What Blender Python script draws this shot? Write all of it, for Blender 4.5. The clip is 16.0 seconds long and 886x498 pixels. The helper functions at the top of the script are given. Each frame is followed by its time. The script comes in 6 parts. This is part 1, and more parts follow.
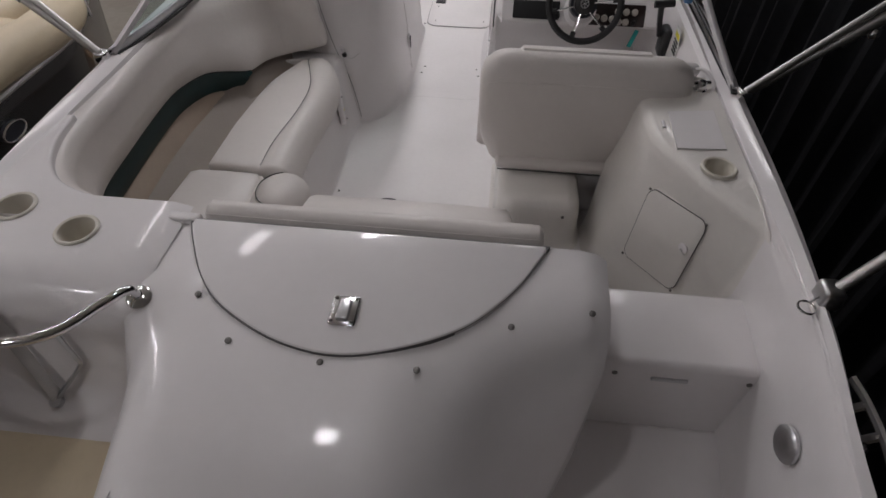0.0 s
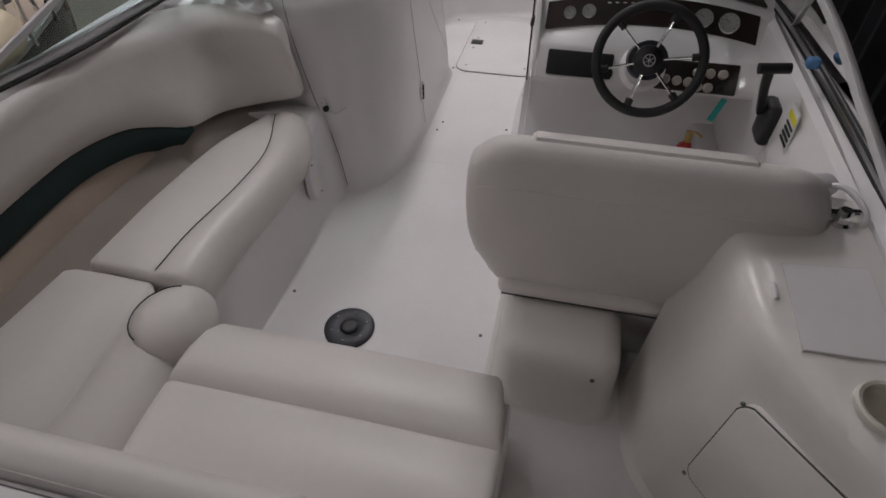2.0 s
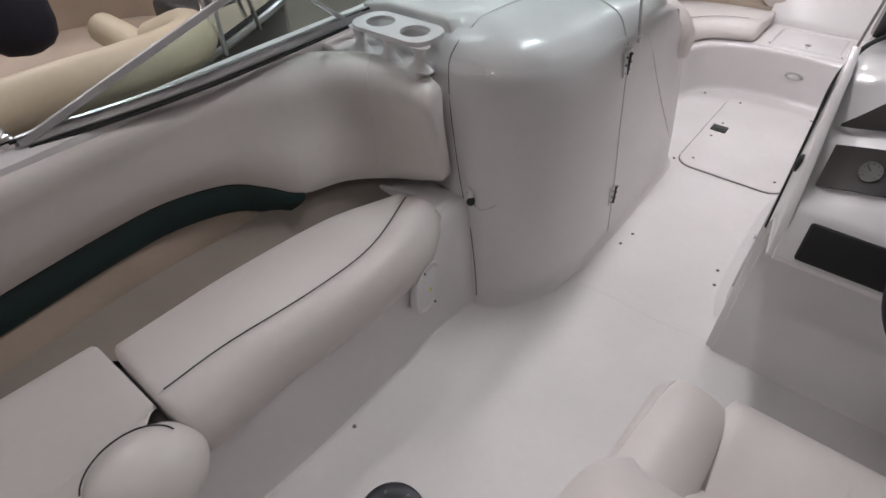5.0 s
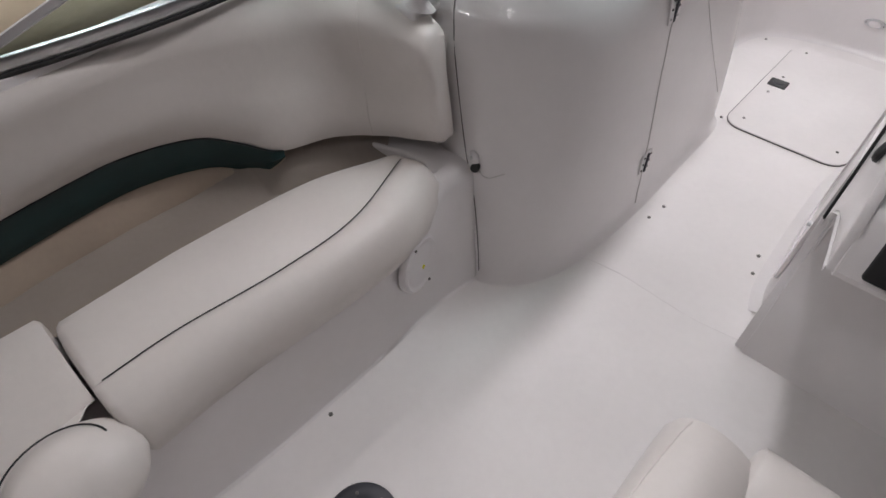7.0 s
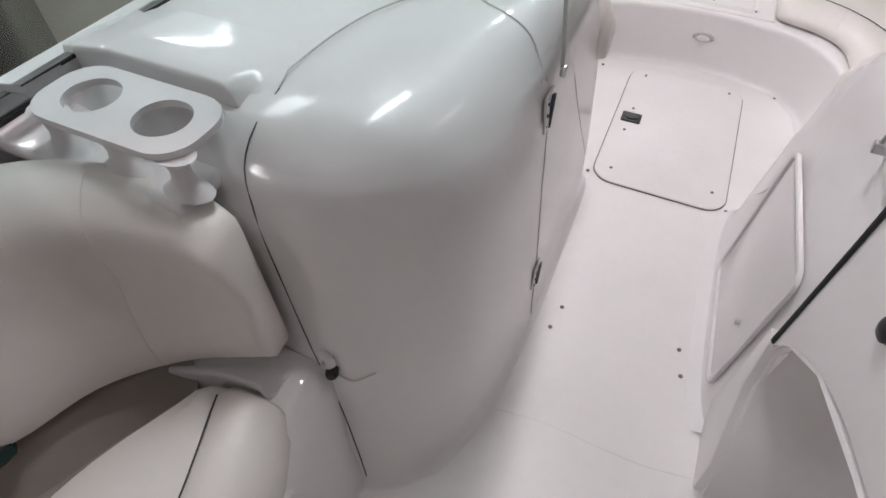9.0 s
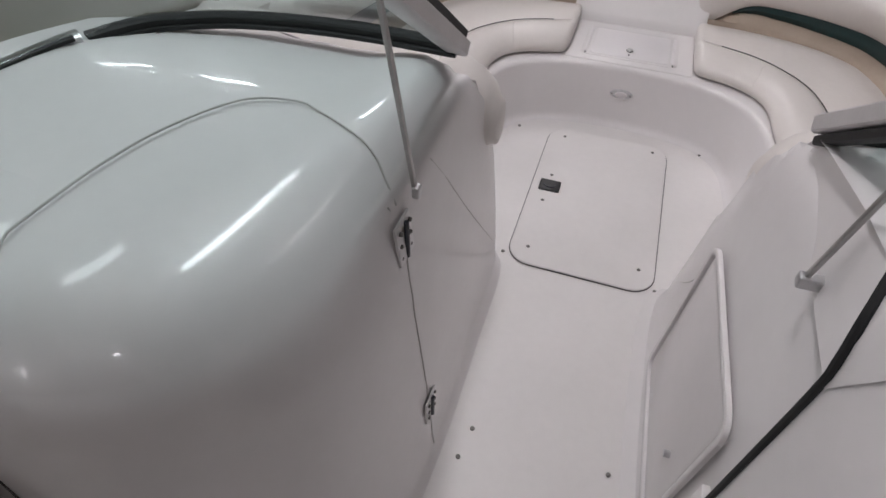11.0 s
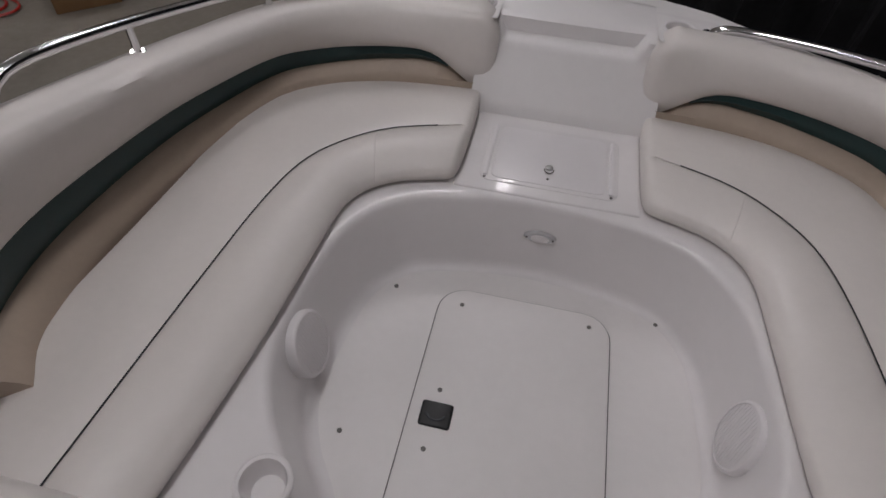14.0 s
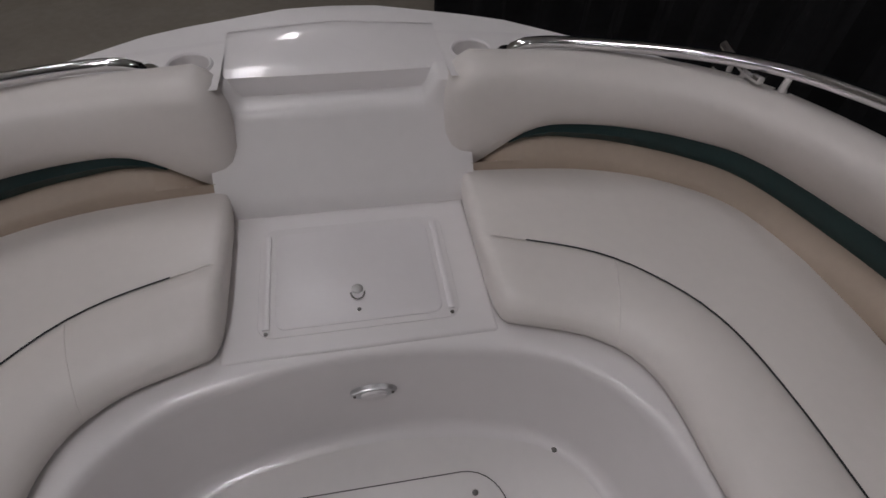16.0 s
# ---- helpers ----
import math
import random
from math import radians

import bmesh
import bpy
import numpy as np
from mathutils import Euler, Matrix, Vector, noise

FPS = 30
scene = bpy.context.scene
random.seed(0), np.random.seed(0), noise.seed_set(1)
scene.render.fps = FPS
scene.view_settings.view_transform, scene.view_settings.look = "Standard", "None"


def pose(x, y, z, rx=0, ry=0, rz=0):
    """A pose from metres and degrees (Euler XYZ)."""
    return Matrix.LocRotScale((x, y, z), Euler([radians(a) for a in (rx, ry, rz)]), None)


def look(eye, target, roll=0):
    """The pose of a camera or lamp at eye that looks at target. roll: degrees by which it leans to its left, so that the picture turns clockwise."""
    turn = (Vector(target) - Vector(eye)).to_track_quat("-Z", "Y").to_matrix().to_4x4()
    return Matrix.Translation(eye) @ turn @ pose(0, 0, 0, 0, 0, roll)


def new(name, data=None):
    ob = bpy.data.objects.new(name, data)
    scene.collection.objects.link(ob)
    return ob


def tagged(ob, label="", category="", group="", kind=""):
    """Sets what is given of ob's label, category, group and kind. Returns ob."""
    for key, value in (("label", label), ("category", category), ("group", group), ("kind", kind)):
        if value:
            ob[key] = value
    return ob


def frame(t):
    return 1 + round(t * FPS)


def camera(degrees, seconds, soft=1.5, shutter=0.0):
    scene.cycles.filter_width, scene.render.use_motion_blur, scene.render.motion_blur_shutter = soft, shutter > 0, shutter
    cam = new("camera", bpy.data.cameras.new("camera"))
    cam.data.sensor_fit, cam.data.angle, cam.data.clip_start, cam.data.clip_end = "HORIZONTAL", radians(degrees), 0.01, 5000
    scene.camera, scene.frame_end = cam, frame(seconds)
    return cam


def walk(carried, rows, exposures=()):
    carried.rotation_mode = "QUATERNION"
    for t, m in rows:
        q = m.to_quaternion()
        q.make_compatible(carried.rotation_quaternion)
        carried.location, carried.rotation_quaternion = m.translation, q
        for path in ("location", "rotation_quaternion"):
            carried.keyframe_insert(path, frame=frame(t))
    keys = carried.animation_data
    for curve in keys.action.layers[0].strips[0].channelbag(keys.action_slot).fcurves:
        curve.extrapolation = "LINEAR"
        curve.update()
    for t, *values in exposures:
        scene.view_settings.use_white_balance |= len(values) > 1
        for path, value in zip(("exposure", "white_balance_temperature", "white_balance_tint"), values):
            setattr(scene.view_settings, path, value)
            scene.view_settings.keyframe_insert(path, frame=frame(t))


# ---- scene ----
cam = camera(76.5, 16.0, soft=1.6)
PATH = [
    (0, (0.309, 0.038, 1.846), (0.17, 1.407, 0.394), 0.5),
    (0.5, (0.379, 0.18, 1.721), (0.23, 1.584, 0.305), 0.2),
    (1, (0.472, 0.381, 1.691), (0.3, 1.813, 0.306), -0.2),
    (1.5, (0.483, 0.646, 1.625), (0.296, 2.074, 0.238), -0.4),
    (2, (0.443, 0.882, 1.557), (0.103, 2.286, 0.174), -0.6),
    (2.5, (0.491, 1.136, 1.479), (0.026, 2.508, 0.101), -1.2),
    (3, (0.529, 1.434, 1.417), (-0.052, 2.781, 0.057), -1.6),
    (3.5, (0.523, 1.581, 1.426), (-0.17, 2.876, 0.069), -1.7),
    (4, (0.501, 1.649, 1.433), (-0.236, 2.916, 0.072), -1.6),
    (4.5, (0.418, 1.669, 1.435), (-0.345, 2.918, 0.072), -1.7),
    (5, (0.347, 1.634, 1.478), (-0.61, 2.763, 0.134), -2.1),
    (5.2, (0.337, 1.626, 1.488), (-0.687, 2.69, 0.139), -1.9),
    (7.3, (0.223, 1.96, 1.356), (-0.666, 2.897, -0.17), -1.4),
    (7.5, (0.179, 2.024, 1.314), (-0.655, 3.002, -0.219), -1.0),
    (8, (0.075, 2.221, 1.287), (-0.556, 3.315, -0.264), 0.5),
    (8.5, (-0.034, 2.323, 1.308), (-0.575, 3.463, -0.243), 0.7),
    (9, (-0.113, 2.397, 1.359), (-0.623, 3.589, -0.165), 1.0),
    (9.2, (-0.123, 2.422, 1.354), (-0.631, 3.637, -0.151), 1.3),
    (11.3, (-0.032, 2.833, 1.317), (-0.433, 4.157, -0.128), 1.6),
    (11.5, (-0.026, 2.886, 1.344), (-0.411, 4.199, -0.114), 1.5),
    (12, (-0.076, 3.048, 1.348), (-0.379, 4.375, -0.117), 2.3),
    (12.5, (-0.073, 3.23, 1.312), (-0.35, 4.556, -0.159), 2.4),
    (13, (-0.044, 3.445, 1.306), (-0.314, 4.757, -0.18), 2.5),
    (13.5, (-0.04, 3.614, 1.275), (-0.294, 4.928, -0.211), 2.9),
    (14, (-0.063, 3.811, 1.249), (-0.302, 5.119, -0.246), 3.2),
    (14.5, (-0.05, 3.958, 1.223), (-0.242, 5.272, -0.273), 3.3),
    (15, (-0.021, 4.139, 1.188), (-0.09, 5.457, -0.315), 3.5),
    (15.5, (-0.005, 4.285, 1.167), (0.076, 5.59, -0.347), 3.3),
    (16, (0.007, 4.393, 1.115), (0.301, 5.676, -0.39), 3.7),
]
walk(cam, [(t, look(eye, target, roll)) for t, eye, target, roll in PATH],
     [(0, 0.20), (1, 0.22), (2, 0.04), (3, -0.08), (3.5, -0.06), (4.5, 0.22), (5, 0.44), (7.5, 0.57), (8.5, 0.60), (9, 0.60), (11.5, -0.14), (12.5, -0.47), (14.5, -0.60), (16, -0.80)])

# ---- world and light ----
world = bpy.data.worlds.new("hall_air")
scene.world = world
world.use_nodes = True
world.node_tree.nodes["Background"].inputs[0].default_value = (0.5, 0.52, 0.56, 1)
world.node_tree.nodes["Background"].inputs[1].default_value = 0.05
scene.view_settings.exposure = 0.0

HALL_FLOOR, HALL_CEIL = -1.15, 3.3
TUBE_POWER = 22.0


# ---- materials ----
def mat(name, color, rough=0.5, metal=0.0, coat=0.0, bump=0.0, bump_scale=200.0, vary=0.0, vary_scale=4.0, stain=None, rough_vary=0.0):
    m = bpy.data.materials.new(name)
    m.use_nodes = True
    nt = m.node_tree
    b = nt.nodes["Principled BSDF"]
    b.inputs["Base Color"].default_value = (*color, 1)
    b.inputs["Roughness"].default_value = rough
    b.inputs["Metallic"].default_value = metal
    b.inputs["Coat Weight"].default_value = coat
    b.inputs["Coat Roughness"].default_value = 0.06
    geo = nt.nodes.new("ShaderNodeNewGeometry")
    if vary:
        n1 = nt.nodes.new("ShaderNodeTexNoise")
        n1.inputs["Scale"].default_value = vary_scale
        n1.inputs["Detail"].default_value = 6
        nt.links.new(geo.outputs["Position"], n1.inputs["Vector"])
        n2 = nt.nodes.new("ShaderNodeTexNoise")
        n2.inputs["Scale"].default_value = vary_scale * 14
        n2.inputs["Detail"].default_value = 3
        nt.links.new(geo.outputs["Position"], n2.inputs["Vector"])
        add = nt.nodes.new("ShaderNodeMath")
        add.operation = "MULTIPLY_ADD"
        add.inputs[1].default_value = 0.35
        nt.links.new(n2.outputs["Fac"], add.inputs[0])
        nt.links.new(n1.outputs["Fac"], add.inputs[2])
        ramp = nt.nodes.new("ShaderNodeMapRange")
        ramp.inputs[1].default_value, ramp.inputs[2].default_value = 0.45, 0.9
        nt.links.new(add.outputs[0], ramp.inputs[0])
        mix = nt.nodes.new("ShaderNodeMix")
        mix.data_type = "RGBA"
        mix.inputs[6].default_value = (*color, 1)
        other = stain or tuple(c * (1 - vary) for c in color)
        mix.inputs[7].default_value = (*other, 1)
        nt.links.new(ramp.outputs[0], mix.inputs[0])
        nt.links.new(mix.outputs[2], b.inputs["Base Color"])
        if rough_vary:
            rr = nt.nodes.new("ShaderNodeMapRange")
            rr.inputs[3].default_value, rr.inputs[4].default_value = rough, rough + rough_vary
            nt.links.new(ramp.outputs[0], rr.inputs[0])
            nt.links.new(rr.outputs[0], b.inputs["Roughness"])
    if bump:
        n3 = nt.nodes.new("ShaderNodeTexNoise")
        n3.inputs["Scale"].default_value = bump_scale
        n3.inputs["Detail"].default_value = 4
        nt.links.new(geo.outputs["Position"], n3.inputs["Vector"])
        bp = nt.nodes.new("ShaderNodeBump")
        bp.inputs["Strength"].default_value = bump
        bp.inputs["Distance"].default_value = 0.002
        nt.links.new(n3.outputs["Fac"], bp.inputs["Height"])
        nt.links.new(bp.outputs["Normal"], b.inputs["Normal"])
    return m


GEL = mat("gelcoat", (0.78, 0.752, 0.75), 0.32, coat=0.5, vary=0.05, vary_scale=2.5, bump=0.02, bump_scale=30, rough_vary=0.12)
GEL_SOFT = mat("gelcoat_satin", (0.775, 0.75, 0.745), 0.42, coat=0.12, vary=0.06, vary_scale=2.5, bump=0.02, bump_scale=30, rough_vary=0.1)
GEL_FLOOR = mat("gelcoat_floor", (0.80, 0.772, 0.76), 0.34, coat=0.0, vary=0.07, vary_scale=3, bump=0.3, bump_scale=420, rough_vary=0.12)
GEL_WARM = mat("gelcoat_aged", (0.77, 0.74, 0.70), 0.34, coat=0.4, vary=0.07, vary_scale=3, bump=0.02, bump_scale=30, rough_vary=0.15)
PLASTIC_W = mat("white_plastic", (0.765, 0.737, 0.742), 0.38, vary=0.04, vary_scale=6)
VINYL = mat("vinyl_white", (0.735, 0.692, 0.66), 0.34, vary=0.07, vary_scale=3.5, bump=0.3, bump_scale=30, rough_vary=0.12)
VINYL_CREAM = mat("vinyl_cream", (0.66, 0.56, 0.40), 0.45, vary=0.1, vary_scale=4, bump=0.2, bump_scale=800)
CUP = mat("cup_plastic", (0.66, 0.62, 0.54), 0.42, vary=0.08, vary_scale=12)
VINYL_GREEN = mat("vinyl_green", (0.008, 0.037, 0.038), 0.38, vary=0.25, vary_scale=8, bump=0.2, bump_scale=900)
VINYL_TAN = mat("vinyl_tan", (0.45, 0.365, 0.29), 0.5, vary=0.12, vary_scale=5, bump=0.2, bump_scale=900)
# seat vinyl with the shade of the lounge gutter put into its colour
SHADE_TAUPE = mat("vinyl_taupe", (0.33, 0.285, 0.25), 0.55, vary=0.12, vary_scale=5, bump=0.2, bump_scale=900)
PIPING = mat("piping_dark", (0.012, 0.016, 0.018), 0.45)
GAP = mat("door_gap", (0.10, 0.092, 0.088), 0.7, vary=0.3, vary_scale=9)
SEAM = mat("seam_gap", (0.09, 0.085, 0.085), 0.8)
GASKET = mat("grey_gasket", (0.12, 0.115, 0.115), 0.7)
LINE = mat("moulded_line", (0.56, 0.54, 0.525), 0.55)
CHROME = mat("chrome", (0.82, 0.82, 0.83), 0.12, metal=1.0, vary=0.08, vary_scale=30)
STEEL = mat("brushed_aluminium", (0.62, 0.62, 0.63), 0.32, metal=1.0, vary=0.12, vary_scale=20)
PALE_ALU = mat("pale_aluminium", (0.62, 0.60, 0.60), 0.42, metal=0.35, vary=0.12, vary_scale=14)
DULL = mat("dull_aluminium", (0.50, 0.49, 0.48), 0.45, metal=1.0, vary=0.15, vary_scale=20)
SCREW = mat("weathered_screw", (0.20, 0.19, 0.18), 0.45, metal=0.7, vary=0.3, vary_scale=60)
BLACK = mat("black_plastic", (0.012, 0.012, 0.013), 0.42, vary=0.3, vary_scale=20, bump=0.1, bump_scale=600)
MATT = mat("matt_black_plastic", (0.006, 0.006, 0.007), 0.7, vary=0.3, vary_scale=20)
RUBBER = mat("black_rubber", (0.014, 0.014, 0.015), 0.62, vary=0.3, vary_scale=15)
SLATE = mat("dark_grey_plastic", (0.03, 0.032, 0.042), 0.4, vary=0.25, vary_scale=30, bump=0.15, bump_scale=500)
BURL = mat("dark_burl", (0.008, 0.005, 0.0045), 0.28, coat=0.3, vary=0.6, vary_scale=14, stain=(0.022, 0.009, 0.007))
DIAL = mat("dial_face", (0.30, 0.30, 0.29), 0.3, coat=0.8, vary=0.1, vary_scale=40)
RED = mat("extinguisher_red", (0.48, 0.02, 0.015), 0.3, coat=0.4, vary=0.15, vary_scale=15)
BRASS = mat("brass", (0.6, 0.42, 0.16), 0.35, metal=1.0, vary=0.2, vary_scale=40)
YELLOW = mat("label_yellow", (0.75, 0.68, 0.03), 0.5, vary=0.05)
TEAL = mat("teal_tag", (0.02, 0.36, 0.33), 0.45, vary=0.1)
BLUE = mat("blue_tape", (0.10, 0.24, 0.46), 0.6, vary=0.1)
KNOB = mat("knob_plastic", (0.42, 0.38, 0.34), 0.4, vary=0.1, vary_scale=40)
PAPER = mat("label_paper", (0.7, 0.7, 0.68), 0.6)
CURTAIN = mat("black_cloth", (0.024, 0.024, 0.026), 0.95, vary=0.4, vary_scale=2, bump=0.3, bump_scale=300)
CURTAIN.node_tree.nodes["Principled BSDF"].inputs["Specular IOR Level"].default_value = 0.05
CONCRETE = mat("hall_floor_paint", (0.27, 0.24, 0.20), 0.45, vary=0.25, vary_scale=1.2, bump=0.1, bump_scale=60, rough_vary=0.2)
WALL = mat("hall_wall_paint", (0.42, 0.40, 0.37), 0.8, vary=0.1, vary_scale=1.0, bump=0.1, bump_scale=80)
CEIL = mat("hall_ceiling_paint", (0.78, 0.77, 0.75), 0.85, vary=0.1, vary_scale=0.8)
DARKHULL = mat("charcoal_hull", (0.03, 0.03, 0.032), 0.25, coat=0.5, vary=0.2, vary_scale=3)
CARD = mat("cardboard", (0.3, 0.17, 0.08), 0.85, vary=0.2, vary_scale=8)
NAVY = mat("navy_cloth", (0.014, 0.016, 0.03), 0.8, vary=0.3, vary_scale=15)

GLASS = bpy.data.materials.new("tinted_glass")
GLASS.use_nodes = True
_n = GLASS.node_tree
_n.nodes.remove(_n.nodes["Principled BSDF"])
_clear, _gloss, _mix, _fr = (_n.nodes.new(k) for k in ("ShaderNodeBsdfTransparent", "ShaderNodeBsdfGlossy", "ShaderNodeMixShader", "ShaderNodeFresnel"))
_clear.inputs[0].default_value = (0.70, 0.83, 0.82, 1)
_gloss.inputs["Roughness"].default_value = 0.02
_fr.inputs[0].default_value = 1.45
_n.links.new(_fr.outputs[0], _mix.inputs[0])
_n.links.new(_clear.outputs[0], _mix.inputs[1])
_n.links.new(_gloss.outputs[0], _mix.inputs[2])
_n.links.new(_mix.outputs[0], _n.nodes["Material Output"].inputs[0])

LAMP = bpy.data.materials.new("fluorescent_tube")
LAMP.use_nodes = True
_b = LAMP.node_tree.nodes["Principled BSDF"]
_b.inputs["Base Color"].default_value = (0.9, 0.9, 0.9, 1)
_b.inputs["Emission Color"].default_value = (1.0, 0.97, 1.0, 1)
_b.inputs["Emission Strength"].default_value = 26.0

LAMP_DIM = LAMP.copy()
LAMP_DIM.name = "light_panel"
LAMP_DIM.node_tree.nodes["Principled BSDF"].inputs["Emission Strength"].default_value = 6.0


# ---- mesh helpers ----
def part(name, bm, material, parent=None, label=""):
    """One mesh object out of a bmesh, under a thing or a part."""
    me = bpy.data.meshes.new(name)
    bm.to_mesh(me)
    bm.free()
    me.materials.append(material)
    me.shade_smooth()
    me.set_sharp_from_angle(angle=radians(42))
    ob = new(name, me)
    if parent is not None:
        ob.parent = parent
    if label:
        ob["label"] = label
    return ob


def thing(name, label, category, group="", kind="", at=(0, 0, 0)):
    ob = new(name)
    ob.location = at
    ob.empty_display_size = 0.1
    return tagged(ob, label, category, group, kind)


def cr(points, n):
    """A smooth curve through the points, as n points at even steps."""
    p = np.array(points, float)
    q = np.vstack([2 * p[0] - p[1], p, 2 * p[-1] - p[-2]])
    out = []
    for i in range(len(p) - 1):
        a, b, c, d = q[i:i + 4]
        for t in np.linspace(0, 1, 24, endpoint=False):
            out.append(0.5 * (2 * b + (c - a) * t + (2 * a - 5 * b + 4 * c - d) * t * t + (3 * b - a - 3 * c + d) * t ** 3))
    out.append(p[-1])
    out = np.array(out)
    s = np.r_[0, np.cumsum(np.linalg.norm(np.diff(out, axis=0), axis=1))]
    u = np.linspace(0, s[-1], n)
    return np.stack([np.interp(u, s, out[:, k]) for k in range(out.shape[1])], 1)


def loft(rows, ring=False, caps=False, bm=None):
    """A skin over rows of points; ring: each row is closed; caps: close the ends."""
    bm = bm or bmesh.new()
    vs = [[bm.verts.new(tuple(float(c) for c in p)) for p in row] for row in rows]
    m = len(rows[0])
    for a, b in zip(vs[:-1], vs[1:]):
        for k in range(m if ring else m - 1):
            f = (a[k], a[(k + 1) % m], b[(k + 1) % m], b[k])
            if len(set(f)) == 4:
                bm.faces.new(f)
    if caps:
        for row in (vs[0], vs[-1]):
            bm.faces.new(row)
    if ring:
        bmesh.ops.recalc_face_normals(bm, faces=bm.faces)
    return bm


def frames_along(pts):
    """A tangent, side and up at each point of a curve."""
    pts = np.array(pts, float)
    tan = np.gradient(pts, axis=0)
    tan /= np.linalg.norm(tan, axis=1)[:, None] + 1e-12
    ref = np.array((0, 0, 1.0)) if abs(tan[0][2]) < 0.9 else np.array((1.0, 0, 0))
    out = []
    for t in tan:
        side = np.cross(t, ref)
        if np.linalg.norm(side) < 1e-4:
            side = np.cross(t, (1.0, 0, 0))
        side /= np.linalg.norm(side)
        up = np.cross(side, t)
        ref = up
        out.append((t, side, up))
    return out


def tube(points, r, n=10, smooth=0, bm=None):
    """A round bar along the points."""
    pts = cr(points, smooth) if smooth else np.array(points, float)
    rows = []
    for p, (t, a, b) in zip(pts, frames_along(pts)):
        rows.append([p + r * (math.cos(k) * a + math.sin(k) * b) for k in np.linspace(0, 2 * math.pi, n, endpoint=False)])
    return loft(rows, ring=True, caps=True, bm=bm)


def bar(points, w, h, bm=None, smooth=0):
    """A flat bar, w across and h high, along the points."""
    pts = cr(points, smooth) if smooth else np.array(points, float)
    c = 0.25
    sec = [(-1 + c, -1), (1 - c, -1), (1, -1 + c), (1, 1 - c), (1 - c, 1), (-1 + c, 1), (-1, 1 - c), (-1, -1 + c)]
    rows = [[p + a * x * w / 2 + b * y * h / 2 for x, y in sec] for p, (t, a, b) in zip(pts, frames_along(pts))]
    return loft(rows, ring=True, caps=True, bm=bm)


def block(center, size, bevel=0.01, rot=None, seg=3, bm=None, taper=1.0):
    """A box with rounded edges."""
    tmp = bmesh.new()
    bmesh.ops.create_cube(tmp, size=1)
    for v in tmp.verts:
        k = taper if v.co.z > 0 else 1.0
        v.co = Vector((v.co.x * size[0] * k, v.co.y * size[1] * k, v.co.z * size[2]))
    if bevel:
        bmesh.ops.bevel(tmp, geom=tmp.edges[:], offset=bevel, segments=seg, profile=0.5, affect="EDGES")
    m = Matrix.Translation(center) @ (rot.to_4x4() if rot is not None else Matrix.Identity(4))
    bmesh.ops.transform(tmp, matrix=m, verts=tmp.verts)
    return merged(tmp, bm)


def merged(tmp, bm):
    if bm is None:
        return tmp
    me = bpy.data.meshes.new("tmp")
    tmp.to_mesh(me)
    tmp.free()
    bm.from_mesh(me)
    bpy.data.meshes.remove(me)
    return bm


def turned(profile, at=(0, 0, 0), axis=(0, 0, 1), n=24, bm=None, closed=True):
    """A turned body from (radius, height) pairs, standing on at along axis."""
    q = Vector((0, 0, 1)).rotation_difference(Vector(axis))
    rows = []
    for r, h in profile:
        rows.append([Vector(at) + q @ Vector((r * math.cos(k), r * math.sin(k), h)) for k in np.linspace(0, 2 * math.pi, n, endpoint=False)])
    return loft(rows, ring=True, caps=closed, bm=bm)


def punch(names, x, y, r, low=0.15, n=24):
    """Cut a round upright hole through the named decks."""
    for ob in list(scene.objects):
        if ob.type != "MESH" or not ob.name.startswith(names):
            continue
        bm = bmesh.new()
        bm.from_mesh(ob.data)
        inside = []
        for f in bm.faces:
            xs, ys = [v.co.x for v in f.verts], [v.co.y for v in f.verts]
            if min(xs) < x + r and max(xs) > x - r and min(ys) < y + r and max(ys) > y - r and abs(f.normal.z) > 0.4 and f.calc_center_median().z > low:
                inside.append(f)
        for a in np.linspace(0, 2 * math.pi, n, endpoint=False):
            if not inside:
                break
            d = Vector((math.cos(a), math.sin(a), 0))
            c = Vector((x, y, 0)) + d * r
            geom = inside + list({e for f in inside for e in f.edges}) + list({v for f in inside for v in f.verts})
            res = bmesh.ops.bisect_plane(bm, geom=geom, plane_co=c, plane_no=d, dist=1e-6)
            inside = [f for f in res["geom"] if isinstance(f, bmesh.types.BMFace) and (f.calc_center_median() - c).dot(d) < 0]
        if inside:
            bmesh.ops.delete(bm, geom=inside, context="FACES")
            bm.to_mesh(ob.data)
        bm.free()


def plate(outline, z0, z1, bevel=0.004, seg=2, bm=None):
    """An upright prism over a plan outline, its upper edge rounded."""
    tmp = bmesh.new()
    lo = [tmp.verts.new((x, y, z0)) for x, y in outline]
    face = tmp.faces.new(lo)
    ext = bmesh.ops.extrude_face_region(tmp, geom=[face])
    top = [v for v in ext["geom"] if isinstance(v, bmesh.types.BMVert)]
    for v in top:
        v.co.z = z1
    bmesh.ops.recalc_face_normals(tmp, faces=tmp.faces)
    if bevel:
        edges = [e for e in tmp.edges if all(v in top for v in e.verts)]
        bmesh.ops.bevel(tmp, geom=edges, offset=bevel, segments=seg, profile=0.5, affect="EDGES")
    return merged(tmp, bm)


def rounded(x0, y0, x1, y1, r, n=6):
    """The outline of a rectangle with round corners."""
    out = []
    for cx, cy, a in ((x1 - r, y1 - r, 0), (x0 + r, y1 - r, 90), (x0 + r, y0 + r, 180), (x1 - r, y0 + r, 270)):
        for k in np.linspace(a, a + 90, n):
            out.append((cx + r * math.cos(radians(k)), cy + r * math.sin(radians(k))))
    return out


